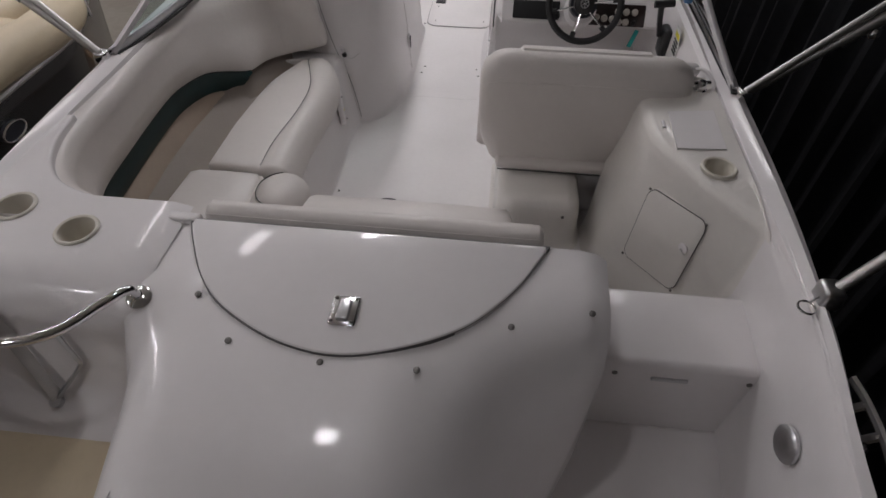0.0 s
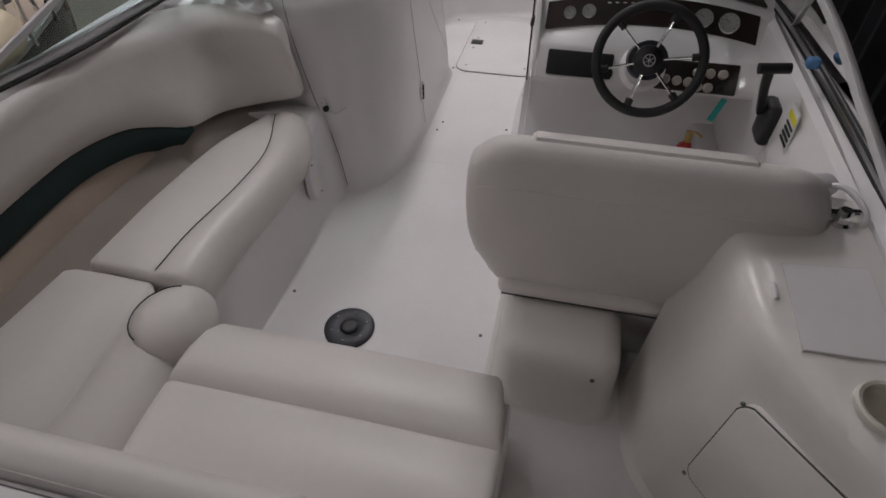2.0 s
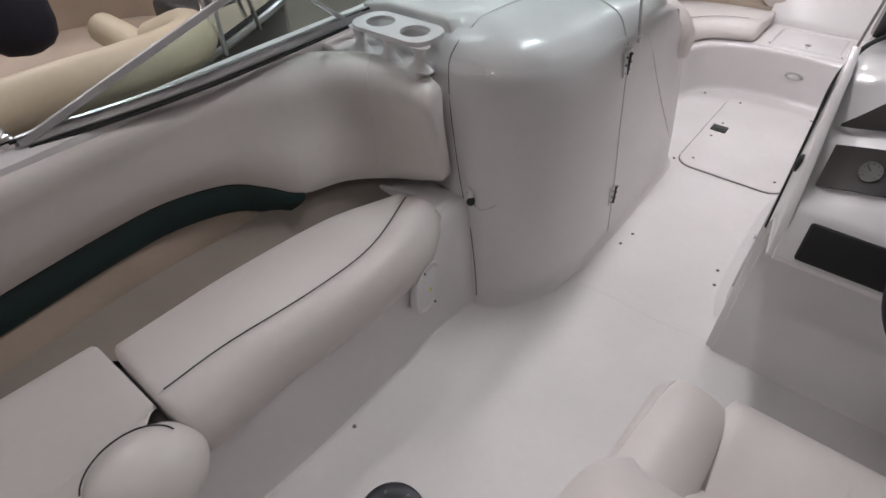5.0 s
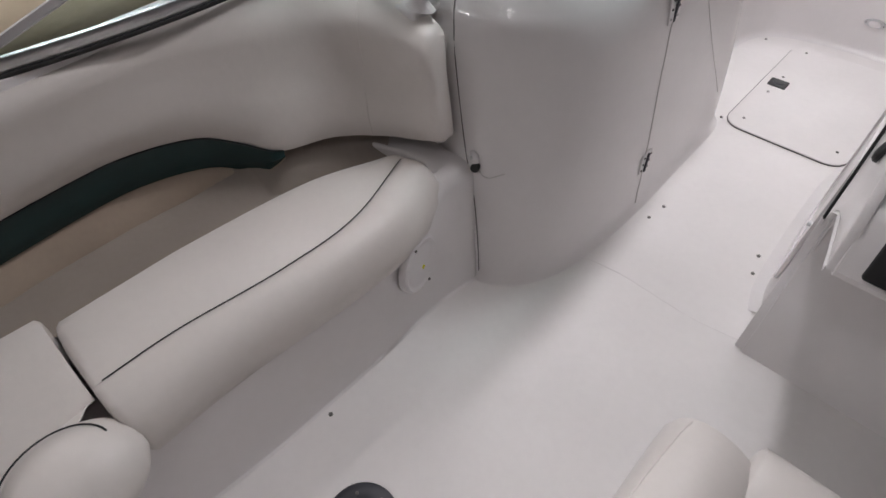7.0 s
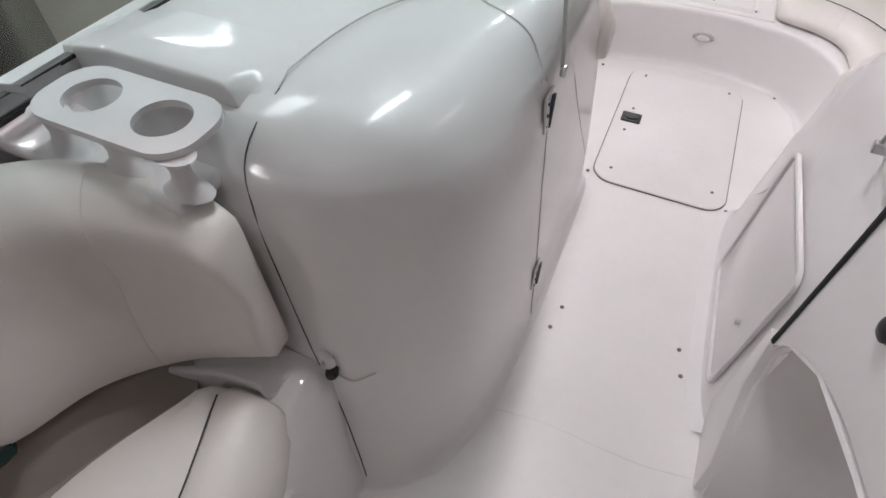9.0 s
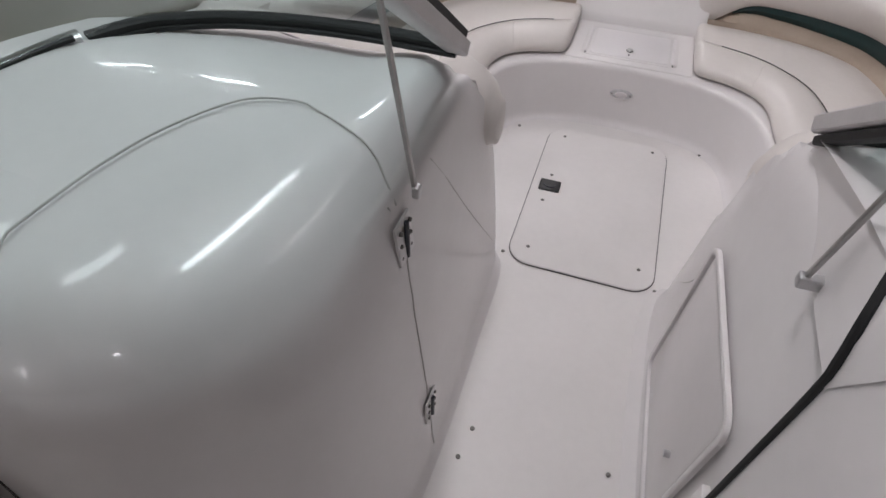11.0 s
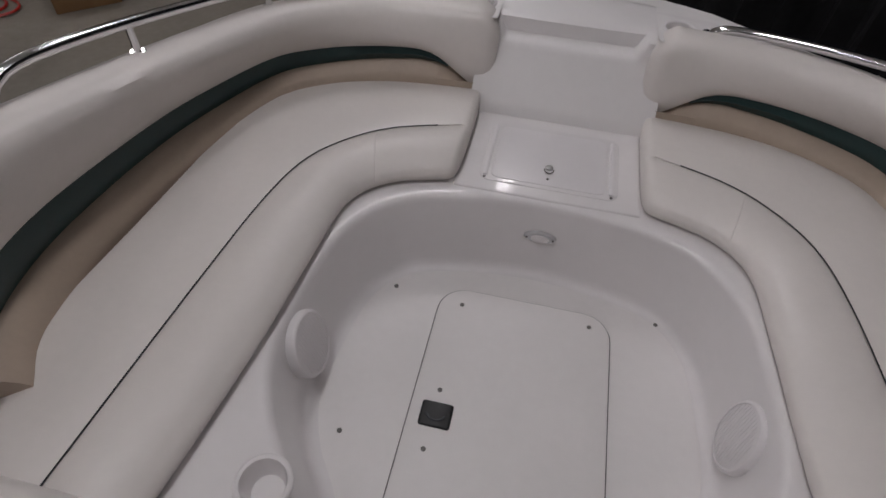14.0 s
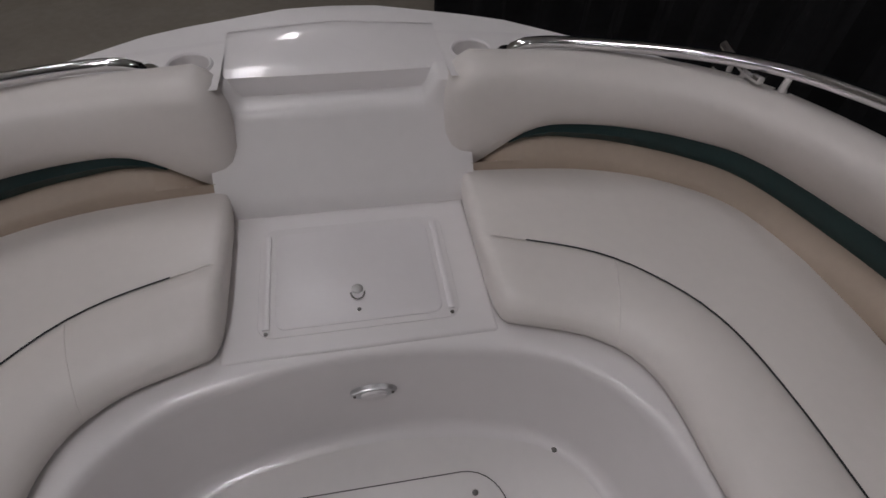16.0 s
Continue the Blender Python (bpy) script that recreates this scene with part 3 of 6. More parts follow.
def bow_seat(s):
    seat_cushion("bow_cushion", mx(BOW_B, s), mx(BOW_P, s), mx(BOW_F, s), 0.232, 0.305, "off-white vinyl bow seat cushion with dark piping", 40, group="bow seats", zb=0.295, seams=(7,), lifted=True, plain=2)
    n = 60
    W, V = cr(BOW_W, n), cr(BOW_V, n)
    ob = thing("bow_side_cushion", "off-white vinyl bow backrest with green stripe and tan band", "seat back", "bow seat backs")
    fr = frames_along(np.c_[W, np.zeros(n)])
    roll, tan_, green = [], [], []
    for k, (p, v, (t, a, b)) in enumerate(zip(W, V, fr)):
        o = a[:2]
        if np.dot(o, p - np.array((0, 4.3))) < 0:
            o = -o
        zt = sheer(p[1]) + 0.012
        zl = 0.372 + 0.45 * (zt - 0.487) - float(np.interp(k, (0, 1.5, 2.7, 4.5, 6.3), (0.115, 0.08, 0.048, 0.012, 0.0)))
        m = (p + v) / 2
        sec = [(p + o * 0.03, zl - 0.01), (p - o * 0.012, zl), (p - o * 0.03, zl + 0.02), (m - o * 0.04, (zl + zt) / 2), (v - o * 0.028, zt - 0.02), (v + o * 0.005, zt + 0.006), (v + o * 0.06, zt + 0.004), (v + o * 0.09, zt - 0.02), (p + o * 0.09, zl)]
        roll.append(mx(soft([(*q, z) for q, z in sec], 26), s))
        e = float(np.interp(k, (3, 5, 8, 14, n - 20, n - 6, n - 1), (0.014, 0.034, 0.044, 0.053, 0.072, 0.092, 0.115)))
        zg = zl + 0.004
        if 3 <= k <= n - 4:
            green.append(mx([(*(p + o * d), z) for d, z in ((0.05, zg), (-0.012, zg), (-0.02, zg - e * 0.5), (-0.008, zg - e), (0.05, zg - e))], s))
        ez = e if k >= 3 else 0.0
        tan_.append(mx([(*(p + o * d), z) for d, z in ((0.06, zg - ez + 0.003), (0.0, zg - ez + 0.002), (-0.022, zg - ez - 0.008), (-0.042, (zg - ez + 0.29) / 2), (-0.05, 0.305), (-0.058, 0.275), (-0.05, 0.245), (0.06, 0.24))], s))
    part("bolster", loft(rolled(roll, 0.06), ring=True, caps=True), VINYL, ob)
    aft = []
    for y in np.linspace(4.32, 3.72, 9):
        zt = sheer(y) + 0.012
        zl = 0.372 + 0.45 * (zt - 0.487)
        aft.append(mx(soft([(x, y, z) for x, z in ((-1.05, zl - 0.01), (-0.99, zl), (-0.972, zl + 0.02), (-0.95, (zl + zt) / 2), (-0.942, zt - 0.02), (-0.97, zt + 0.004), (-1.025, zt + 0.002), (-1.055, zt - 0.02), (-1.11, zl))], 26), s))
    part("aft_roll", loft(rolled(aft, 0.02), ring=True, caps=True), VINYL, ob)
    part("stripe", loft(green, ring=True, caps=True), VINYL_GREEN, ob, "dark green vinyl stripe")
    part("piping", tube([g[1] for g in green], 0.0022, 6), PIPING, ob, "thin dark piping")
    part("band_end", loft(tan_[:5], ring=True, caps=True), VINYL_TAN, ob)
    part("band", loft(tan_[4:], ring=True, caps=True), VINYL_TAN, ob, "tan vinyl band")
    # roll on the front of the console
    def section(x, k):
        # the inboard end droops over the corner of the console
        cz = float(np.interp(-x, (0.27, 0.31, 0.36, 0.42), (0.598, 0.622, 0.65, 0.664))) - (0.016 if s < 0 else 0.0)
        rz = float(np.interp(-x, (0.27, 0.285, 0.31, 0.42), (0.06, 0.078, 0.087, 0.09)))
        ry = float(np.interp(-x, (0.27, 0.285, 0.31, 0.42), (0.045, 0.058, 0.066, 0.07)))
        if s < 0:
            x -= 0.022 * max(0.0, (0.42 + x) / 0.15)
        return [(x, 3.845 + ry * k * math.cos(a), cz + rz * k * math.sin(a)) for a in np.linspace(0, 2 * math.pi, 24, endpoint=False)]
    rows = [mx(section(x, 1.0), s) for x in (-0.27, -0.277, -0.285, -0.297, -0.31, -0.33, -0.36, -0.39, -0.42, -0.48, -0.56, -0.65, -0.75, -0.87, -1.0)]
    bo = tagged(part("bow_bolster", loft(rolled(rows, 0.014), ring=True, caps=True), VINYL), "rounded off-white vinyl bolster on the console front", "bolster", "bow bolsters")
    part("seam", tube(mx(section(-0.40, 1.004), s), 0.0022, 6), VINYL, bo, "stitched vinyl seam")


bow_seat(-1)
bow_seat(1)


def anchor_locker():
    ob = thing("anchor_locker", "white plastic anchor locker lid between the bow seats", "locker")
    part("body", block((-0.002, 5.118, 0.1125), (0.50, 0.372, 0.25), 0.008), GEL, ob)
    part("frame", plate(rounded(-0.19, 4.972, 0.185, 5.24, 0.03), 0.23, 0.2395, 0.002), GEL, ob)
    part("lid", plate(rounded(-0.158, 4.986, 0.152, 5.222, 0.02), 0.23, 0.2415, 0.002), PLASTIC_W, ob, "slightly pinkish plastic lid")
    for x in (-0.174, 0.168):
        part("side_ridge", bar([(x, 4.99, 0.2405), (x, 5.10, 0.2405), (x, 5.218, 0.2405)], 0.012, 0.006), PLASTIC_W, ob, "raised ridge beside the lid")
    lt = part("latch", turned([(0.011, 0), (0.011, 0.002), (0.008, 0.003)], (-0.004, 5.06, 0.2415), n=16), DULL, ob, "small dull metal lock")
    part("finger_ring", tube([(-0.004 + 0.013 * math.cos(a), 5.052 - 0.018 * math.sin(a), 0.2445) for a in np.linspace(0.1, math.pi - 0.1, 10)], 0.0018, 6), SCREW, lt)
    for x, y, z in ((-0.004, 5.012, 0.2415), (0.168, 4.982, 0.2395), (-0.174, 4.982, 0.2395)):
        screw((x, y, z), (0, 0, 1), ob, 0.004)


anchor_locker()


def bow_step():
    rows = []
    for x in (-0.276, -0.255, -0.24, -0.232, -0.224, -0.216, -0.208, -0.20, -0.19, -0.175, -0.12, 0.0, 0.10, 0.15, 0.166, 0.176, 0.184, 0.192, 0.20, 0.208, 0.216, 0.235, 0.276):
        c = -0.012
        k = min(1.0, max(0.0, (abs(x - c) - 0.188) / 0.032))
        k = k * k * (3 - 2 * k)
        low = [(5.275, 0.20), (5.285, 0.255), (5.30, 0.275), (5.36, 0.345), (5.40, 0.396), (5.408, 0.407), (5.418, 0.413), (5.43, 0.416), (5.445, 0.418), (5.50, 0.426), (5.57, 0.434), (5.592, 0.448), (5.604, 0.4625), (5.64, 0.464)]
        high = [(5.275, 0.20), (5.285, 0.255), (5.30, 0.275), (5.36, 0.345), (5.40, 0.396), (5.408, 0.412), (5.412, 0.44), (5.42, 0.458), (5.435, 0.464), (5.50, 0.464), (5.57, 0.464), (5.592, 0.464), (5.604, 0.464), (5.64, 0.464)]
        rows.append([(x, a[0] + (b[0] - a[0]) * k - (0.04 * min(1.0, ((x - c) / 0.19) ** 2) if 5.56 < a[0] < 5.61 else 0.0), a[1] + (b[1] - a[1]) * k) for a, b in zip(low, high)])
    tagged(part("bow_step", loft(rows), GEL_SOFT), "white moulded fibreglass step up to the bow deck", "step", kind="structure")
    for s in (-1, 1):
        deck = []
        for y in np.linspace(5.39, 5.775, 12):
            w = float(np.interp(y, [p[1] for p in OUTER[9:]], [p[0] for p in OUTER[9:]]))
            x0 = 0.23 if y < 5.645 else 0.0
            deck.append([(s * x, y, sheer(y) + 0.002 - 0.012 * (y > 5.74)) for x in np.linspace(x0, max(w - 0.04, x0 + 0.01), 8)])
        nm = "port" if s < 0 else "starboard"
        tagged(part("bow_deck_" + nm, loft(deck), GEL_SOFT), "glossy white fibreglass bow deck", "deck", kind="structure")
    for s in (-1, 1):
        ob = thing("cup_holder", "white recessed plastic cup holder in the bow deck", "cup holder", "bow cup holders", at=(s * 0.295, 5.50, 0.474))
        part("rim", turned([(0.048, -0.004), (0.048, 0.003), (0.044, 0.006), (0.040, 0.003), (0.039, -0.006)], n=28, closed=False), PLASTIC_W, ob)
        part("well", turned([(0.0395, 0.0), (0.037, -0.05), (0.03, -0.06), (0.006, -0.061)], n=28, closed=False), GEL, ob)
        punch(("bow_deck_", "hull_", "bow_step", "bow_bench"), s * 0.295, 5.50, 0.041)


bow_step()


def rail(s):
    ob = thing("grab_rail", "curved chrome bow grab rail on the gunwale", "grab rail", "bow rails")
    pts = [(0.365, 5.47, 0.470), (0.395, 5.468, 0.502), (0.50, 5.445, 0.513), (0.70, 5.34, 0.538), (0.84, 5.19, 0.572), (0.93, 4.95, 0.615), (0.99, 4.65, 0.67), (1.015, 4.52, 0.675), (1.022, 4.46, 0.625)]
    part("bar", tube(mx(pts, s), 0.0125, 12, 50), CHROME, ob)
    for x, y in ((0.84, 5.2), (0.96, 4.8)):
        part("post", tube(mx([(x, y, sheer(y)), (x, y, np.interp(y, (4.65, 5.36), (0.67, 0.535)))], s), 0.009, 10), CHROME, ob)
    for x, y in ((0.365, 5.47), (1.022, 4.46), (0.84, 5.2), (0.96, 4.8)):
        part("foot", turned([(0.024, -0.004), (0.024, 0.006), (0.016, 0.014)], (s * x, y, sheer(y) + 0.004), n=16), CHROME, ob)
    cl = thing("cleat", "chrome pull-up mooring cleat on the gunwale", "cleat", "mooring cleats", at=(s * 0.80, 5.29, sheer(5.29)))
    part("base", block((0, 0, 0.004), (0.05, 0.10, 0.012), 0.005), CHROME, cl)
    part("horn", tube([(0, -0.07, 0.045), (0, -0.03, 0.04), (0, 0.03, 0.04), (0, 0.07, 0.045)], 0.009, 8, 12), CHROME, cl)
    for dy in (-0.022, 0.022):
        part("stem", tube([(0, dy, 0.0), (0, dy, 0.042)], 0.008, 8), CHROME, cl)


rail(-1)
rail(1)


def oval_speaker(at, axis, w, h, name="speaker", label="white oval speaker cover on the bow foot well wall"):
    ob = thing(name, label, "speaker", "bow speakers", at=at)
    q = Vector((1, 0, 0)).rotation_difference(Vector(axis))
    rows = []
    for k, d in ((1.0, -0.03), (1.0, 0.004), (0.95, 0.01), (0.9, 0.011), (0.88, 0.008), (0.7, 0.012), (0.3, 0.014)):
        rows.append([q @ Vector((d, k * w / 2 * math.cos(a), k * h / 2 * math.sin(a))) for a in np.linspace(0, 2 * math.pi, 32, endpoint=False)])
    part("cover", loft(rows, ring=True, caps=True), PLASTIC_W, ob)
    # upright slats across the face
    for u in np.linspace(-0.78, 0.78, 15):
        e = 0.86 * math.sqrt(1 - (u / 0.86) ** 2)
        part("slat", tube([q @ Vector((0.012 + 0.003 * (1 - (v / 0.86) ** 2), u * w / 2, v * h / 2)) for v in np.linspace(-e, e, 7)], 0.0007, 6), PLASTIC_W, ob)
    return ob


oval_speaker((-0.474, 4.43, 0.13), (1, 0.05, 0.3), 0.15, 0.17)
oval_speaker((0.484, 4.44, 0.115), (-1, 0.05, 0.25), 0.15, 0.17)


def courtesy_light():
    ob = thing("courtesy_light", "small oval chrome courtesy light on the bow well wall", "courtesy light", at=(0.006, 4.905, 0.131))
    rows = [[(k * 0.045 * math.cos(a), d, k * 0.018 * math.sin(a)) for a in np.linspace(0, 2 * math.pi, 24, endpoint=False)] for k, d in ((1, 0.02), (1, -0.009), (0.93, -0.0125), (0.8, -0.0135))]
    part("bezel", loft(rows, ring=True, caps=True), STEEL, ob)
    rows = [[(k * 0.026 * math.cos(a), d, k * 0.014 * math.sin(a)) for a in np.linspace(0, 2 * math.pi, 20, endpoint=False)] for k, d in ((1, -0.012), (0.9, -0.018), (0.4, -0.020))]
    part("lens", loft(rows, ring=True, caps=True), PLASTIC_W, ob)
    for x in (-0.036, 0.036):
        screw((x, -0.013, 0), (0, -1, 0), ob, 0.003)


courtesy_light()


# ---- stern: lid, bench and corner seats ----
def engine_lid():
    ob = thing("engine_hatch", "white half-round fibreglass engine hatch in the stern deck", "hatch")
    arc = cr([(-0.470, 1.045), (-0.441, 0.987), (-0.37, 0.87), (-0.278, 0.782), (-0.115, 0.703), (0.053, 0.69), (0.257, 0.77), (0.382, 0.891), (0.458, 1.019), (0.474, 1.05)], 44)
    c = np.array((0.0, 0.95))
    big = [tuple(c + (p - c) * 1.0035 + np.array((-0.0018, 0.0))) for p in arc]
    part("gasket", plate([*big, (0.484, 1.068), (-0.48, 1.068)], 0.78, 0.7955, 0), GASKET, ob, "grey rubber seal round the hatch")
    part("lid", plate([*map(tuple, arc), (0.472, 1.066), (-0.466, 1.066)], 0.78, 0.799, 0.006, 3), GEL, ob)
    lt = part("latch", block((0.004, 0.80, 0.802), (0.065, 0.085, 0.012), 0.008), CHROME, ob, "chrome flush lock")
    part("handle", block((0.004, 0.798, 0.810), (0.030, 0.06, 0.012), 0.005), STEEL, lt)
    for dx in (-0.024, 0.024):
        for dy in (-0.033, 0.033):
            screw((0.004 + dx, 0.80 + dy, 0.808), (0, 0, 1), lt, 0.004)


engine_lid()


def stern_bench():
    # backrest: a soft roll along the front of the hatch
    rows = []
    for x in np.linspace(-0.442, 0.455, 22):
        rows.append(soft([(x, y, z) for y, z in ((1.075, 0.60), (1.073, 0.70), (1.074, 0.77), (1.088, 0.803), (1.113, 0.814), (1.14, 0.803), (1.153, 0.765), (1.175, 0.60), (1.21, 0.42), (1.19, 0.37), (1.10, 0.38))], 44))
    tagged(part("stern_bolster", loft(rolled(rows, 0.022), ring=True, caps=True), VINYL), "off-white vinyl backrest roll before the engine hatch", "seat back")
    part("seam", tube([(-0.445, 1.084, 0.7985), (0.0, 1.084, 0.7985), (0.455, 1.084, 0.7985)], 0.0014, 6), VINYL, scene.objects["stern_bolster"], "stitched vinyl seam")
    seat_cushion("bench_cushion", [(-0.36, 1.19), (0.0, 1.19), (0.40, 1.19)], [(-0.37, 1.475), (0.0, 1.478), (0.405, 1.475)], [(-0.37, 1.70), (0.0, 1.705), (0.385, 1.70)], 0.29, 0.40, "off-white vinyl stern bench cushion with front roll", 22, piped=False)
    rows = [[(x, 1.08, z), (x, 1.30, z), (x, 1.62, z), (x, 1.66, z - 0.01), (x, 1.655, 0.1), (x, 1.68, 0.02), (x, 1.72, 0.002)] for x, z in ((-0.47, 0.29), (0.0, 0.29), (0.40, 0.29), (0.425, 0.285), (0.43, 0.26))]
    rows.append([(0.435, p[1], 0.002) for p in rows[-1]])
    tagged(part("bench_base", loft(rows), GEL), "white fibreglass base of the stern bench", "bench base", kind="structure")
    # corner seat with a round nose
    ob = seat_cushion("corner_cushion", [(-0.97, 1.16), (-0.95, 1.4), (-0.925, 1.745)], [(-0.60, 1.16), (-0.60, 1.4), (-0.62, 1.745)], [(-0.40, 1.16), (-0.40, 1.4), (-0.43, 1.55)], 0.27, 0.385, "off-white vinyl corner seat cushion with rounded nose", 18, piped=False)
    rows = []
    c = Vector((-0.505, 1.652, 0.345))
    for a in np.linspace(-88, 88, 14):
        r, h = math.cos(radians(a)), math.sin(radians(a))
        rows.append([c + Vector((0.112 * r * math.cos(k), 0.132 * r * math.sin(k), 0.085 * h)) for k in np.linspace(0, 2 * math.pi, 28, endpoint=False)])
    part("nose", loft(rows, ring=True, caps=True), VINYL, ob)
    part("nose_piping", tube([(-0.505 + 0.085 * math.cos(k), 1.645 + 0.10 * math.sin(k), 0.407) for k in np.linspace(1.7, 4.4, 20)], 0.002, 6), PIPING, ob, "thin dark piping")


stern_bench()


# ---- port lounge ----
def lounge():
    B = [(-0.855, 1.785), (-0.852, 1.95), (-0.845, 2.118), (-0.805, 2.43), (-0.725, 2.635)]
    P_ = [(-0.625, 1.785), (-0.622, 1.95), (-0.59, 2.2), (-0.59, 2.42), (-0.665, 2.655)]
    F = [(-0.485, 1.785), (-0.49, 2.0), (-0.468, 2.3), (-0.475, 2.52), (-0.535, 2.68)]
    seat_cushion("lounge_cushion", B, P_, F, 0.27, 0.405, "off-white vinyl lounge cushion with dark piping", 30)
    path = cr([(-0.50, 1.40), (-0.485, 1.7), (-0.465, 2.0), (-0.465, 2.35), (-0.472, 2.50), (-0.470, 2.60), (-0.460, 2.68), (-0.450, 2.74), (-0.448, 2.80)], 44)
    rows = []
    for p, (t, a, b) in zip(path, frames_along(np.c_[path, np.zeros(44)])):
        o = -a[:2]
        e = min(1.0, max(0.0, (p[1] - 2.56) / 0.13))
        e = e * e * (3 - 2 * e)
        rows.append([(*(p + o * (d + e * w)), z * (1 + 0.27 * e)) for d, z, w in ((-0.016, 0.001, 0), (-0.008, 0.004, 0), (-0.001, 0.02, 0), (0.004, 0.08, 0.012), (0.012, 0.2, 0.035), (0.02, 0.265, 0.05), (0.028, 0.284, 0.055), (0.045, 0.291, 0.06), (0.2, 0.291, 0.02))])
    base = tagged(part("lounge_base", loft(rows), GEL), "white fibreglass base of the side lounge", "bench base", kind="structure")
    # moulded end between the cushion and the console
    end = [tuple(v) for v in cr([(-0.97, 2.60), (-0.80, 2.655), (-0.70, 2.69), (-0.60, 2.70), (-0.535, 2.692), (-0.495, 2.70), (-0.472, 2.72), (-0.455, 2.75), (-0.45, 2.80)], 26)] + [(-0.97, 2.83)]
    bm = plate(end, 0.0, 0.392, 0.010, 3)
    for v in bm.verts:
        k = min(1.0, max(0.0, (v.co.x + 0.62) / 0.16))
        v.co.z *= 1 - 0.07 * k
        v.co.x -= 0.04 * k + 0.075 * k * v.co.z / 0.36
    part("lounge_end", bm, GEL, base)
    # round speaker in the forward end of the base
    ob = thing("base_speaker", "round white speaker grille in the lounge base", "speaker", at=(-0.478, 2.53, 0.215))
    ax = (0.96, 0.26, 0.05)
    part("ring", turned([(0.085, -0.02), (0.085, 0.002), (0.078, 0.005), (0.072, 0.001)], (0, 0, 0), ax, 32), PLASTIC_W, ob)
    part("grille", turned([(0.072, -0.006), (0.066, 0.002), (0.03, 0.004)], (0, 0, 0), ax, 28), PLASTIC_W, ob)
    for k in (-1, 1):
        screw((0.008, -0.02 * k, 0.077 * k), ax, ob, 0.004)
    part("sticker", block((0.004, 0.006, -0.012), (0.002, 0.011, 0.012), 0.0, Euler((0.6, 0, radians(15))).to_matrix()), YELLOW, ob, "small yellow sticker")
    tagged(screw((-0.463, 2.70, 0.015), (0.5, 0.5, 0.5), None), "small stainless screw in the lounge base", "screw", "floor screws")


lounge()


def coaming_pad():
    """The padded inner side of the port coaming, its forward end turning inboard."""
    n = 70
    T_ = cr([(-0.80, 1.135), (-0.95, 1.21), (-1.045, 1.38), (-1.068, 1.75), (-1.09, 2.05), (-1.10, 2.32), (-1.06, 2.54), (-0.96, 2.685), (-0.86, 2.738), (-0.74, 2.766), (-0.655, 2.76)], n)
    Bo = cr([(-0.80, 1.16, 0.50), (-0.95, 1.25, 0.50), (-1.06, 1.42, 0.50), (-1.085, 1.66, 0.505), (-1.09, 1.95, 0.516), (-1.08, 2.12, 0.516), (-1.03, 2.28, 0.502), (-0.96, 2.36, 0.476), (-0.885, 2.43, 0.448), (-0.835, 2.57, 0.438), (-0.74, 2.68, 0.423), (-0.60, 2.745, 0.418)], n)
    Bo, zb = Bo[:, :2], Bo[:, 2] + np.interp(np.arange(n), (n - 8, n - 4, n - 1), (0, 0.006, 0.02))
    zt = np.interp(np.arange(n), (0, 45, n - 12, n - 8, n - 5, n - 3, n - 1), (0.775, 0.775, 0.768, 0.763, 0.753, 0.742, 0.722))
    fr = frames_along(np.c_[(T_ + Bo) / 2, np.zeros(n)])
    rows = []
    for k in range(n):
        o = -fr[k][1][:2]
        if np.dot(o, (T_[k] + Bo[k]) / 2 - np.array((-0.5, 1.9))) < 0:
            o = -o
        fw = float(np.interp(k, (42, 52, 63, 69), (0, 1, 1, 0.3)))
        row = [(*(Bo[k] + o * 0.05), zb[k]), (*(Bo[k] + o * 0.004), zb[k] + 0.004)]
        for u, bulge in ((0.06, 0.008), (0.2, 0.022), (0.4, 0.026), (0.6, 0.016), (0.76, 0.02 + 0.012 * fw), (0.87, 0.022 + 0.012 * fw), (0.95, 0.012 + 0.01 * fw), (1.0, -0.008 + 0.004 * fw)):
            row.append((*(Bo[k] + (T_[k] - Bo[k]) * u - o * bulge), zb[k] + (zt[k] - zb[k]) * u))
        row += [(*(T_[k] + o * 0.034), zt[k] + 0.007), (*(T_[k] + o * 0.065), zt[k] + 0.004), (*(T_[k] + o * 0.07), zt[k] - 0.1)]
        rows.append(row)
    ob = tagged(part("coaming_pad", loft(rolled(rows, 0.03), ring=True, caps=True), VINYL), "off-white padded vinyl coaming above the side lounge", "coaming pad")
    for k in (62,):
        part("seam", tube([np.array(v) for v in rows[k][1:11]], 0.0013, 6), VINYL, ob, "stitched vinyl seam")
    # stripe and band below it
    st, bd = [], []
    for k in range(13, 54):
        o = -fr[k][1][:2]
        if np.dot(o, Bo[k] - np.array((-0.5, 1.9))) < 0:
            o = -o
        e = float(np.interp(k, (13, 16, 40, 48, 51, 53), (0.13, 0.098, 0.098, 0.096, 0.072, 0.02)))
        z = zb[k] + 0.006
        zl = float(np.interp(k, (38, 44, 50), (0.29, 0.33, z - e - 0.004)))
        w = float(np.interp(k, (38, 50), (1.0, 0.02)))
        st.append([(*(Bo[k] + o * d), zz) for d, zz in ((0.05, z), (0.0, z), (-0.012, z - e * 0.5), (0.0, z - e), (0.05, z - e))])
        bd.append([(*(Bo[k] + o * d), zz) for d, zz in ((0.05, z - e), (0.006, z - e), (-0.02 * w, z - e - 0.04 * w), (-0.042 * w, zl + 0.06 * w), (-0.06 * w, zl), (0.06, zl))])
    part("stripe", loft(st, ring=True, caps=True), VINYL_GREEN, ob, "dark green vinyl stripe")
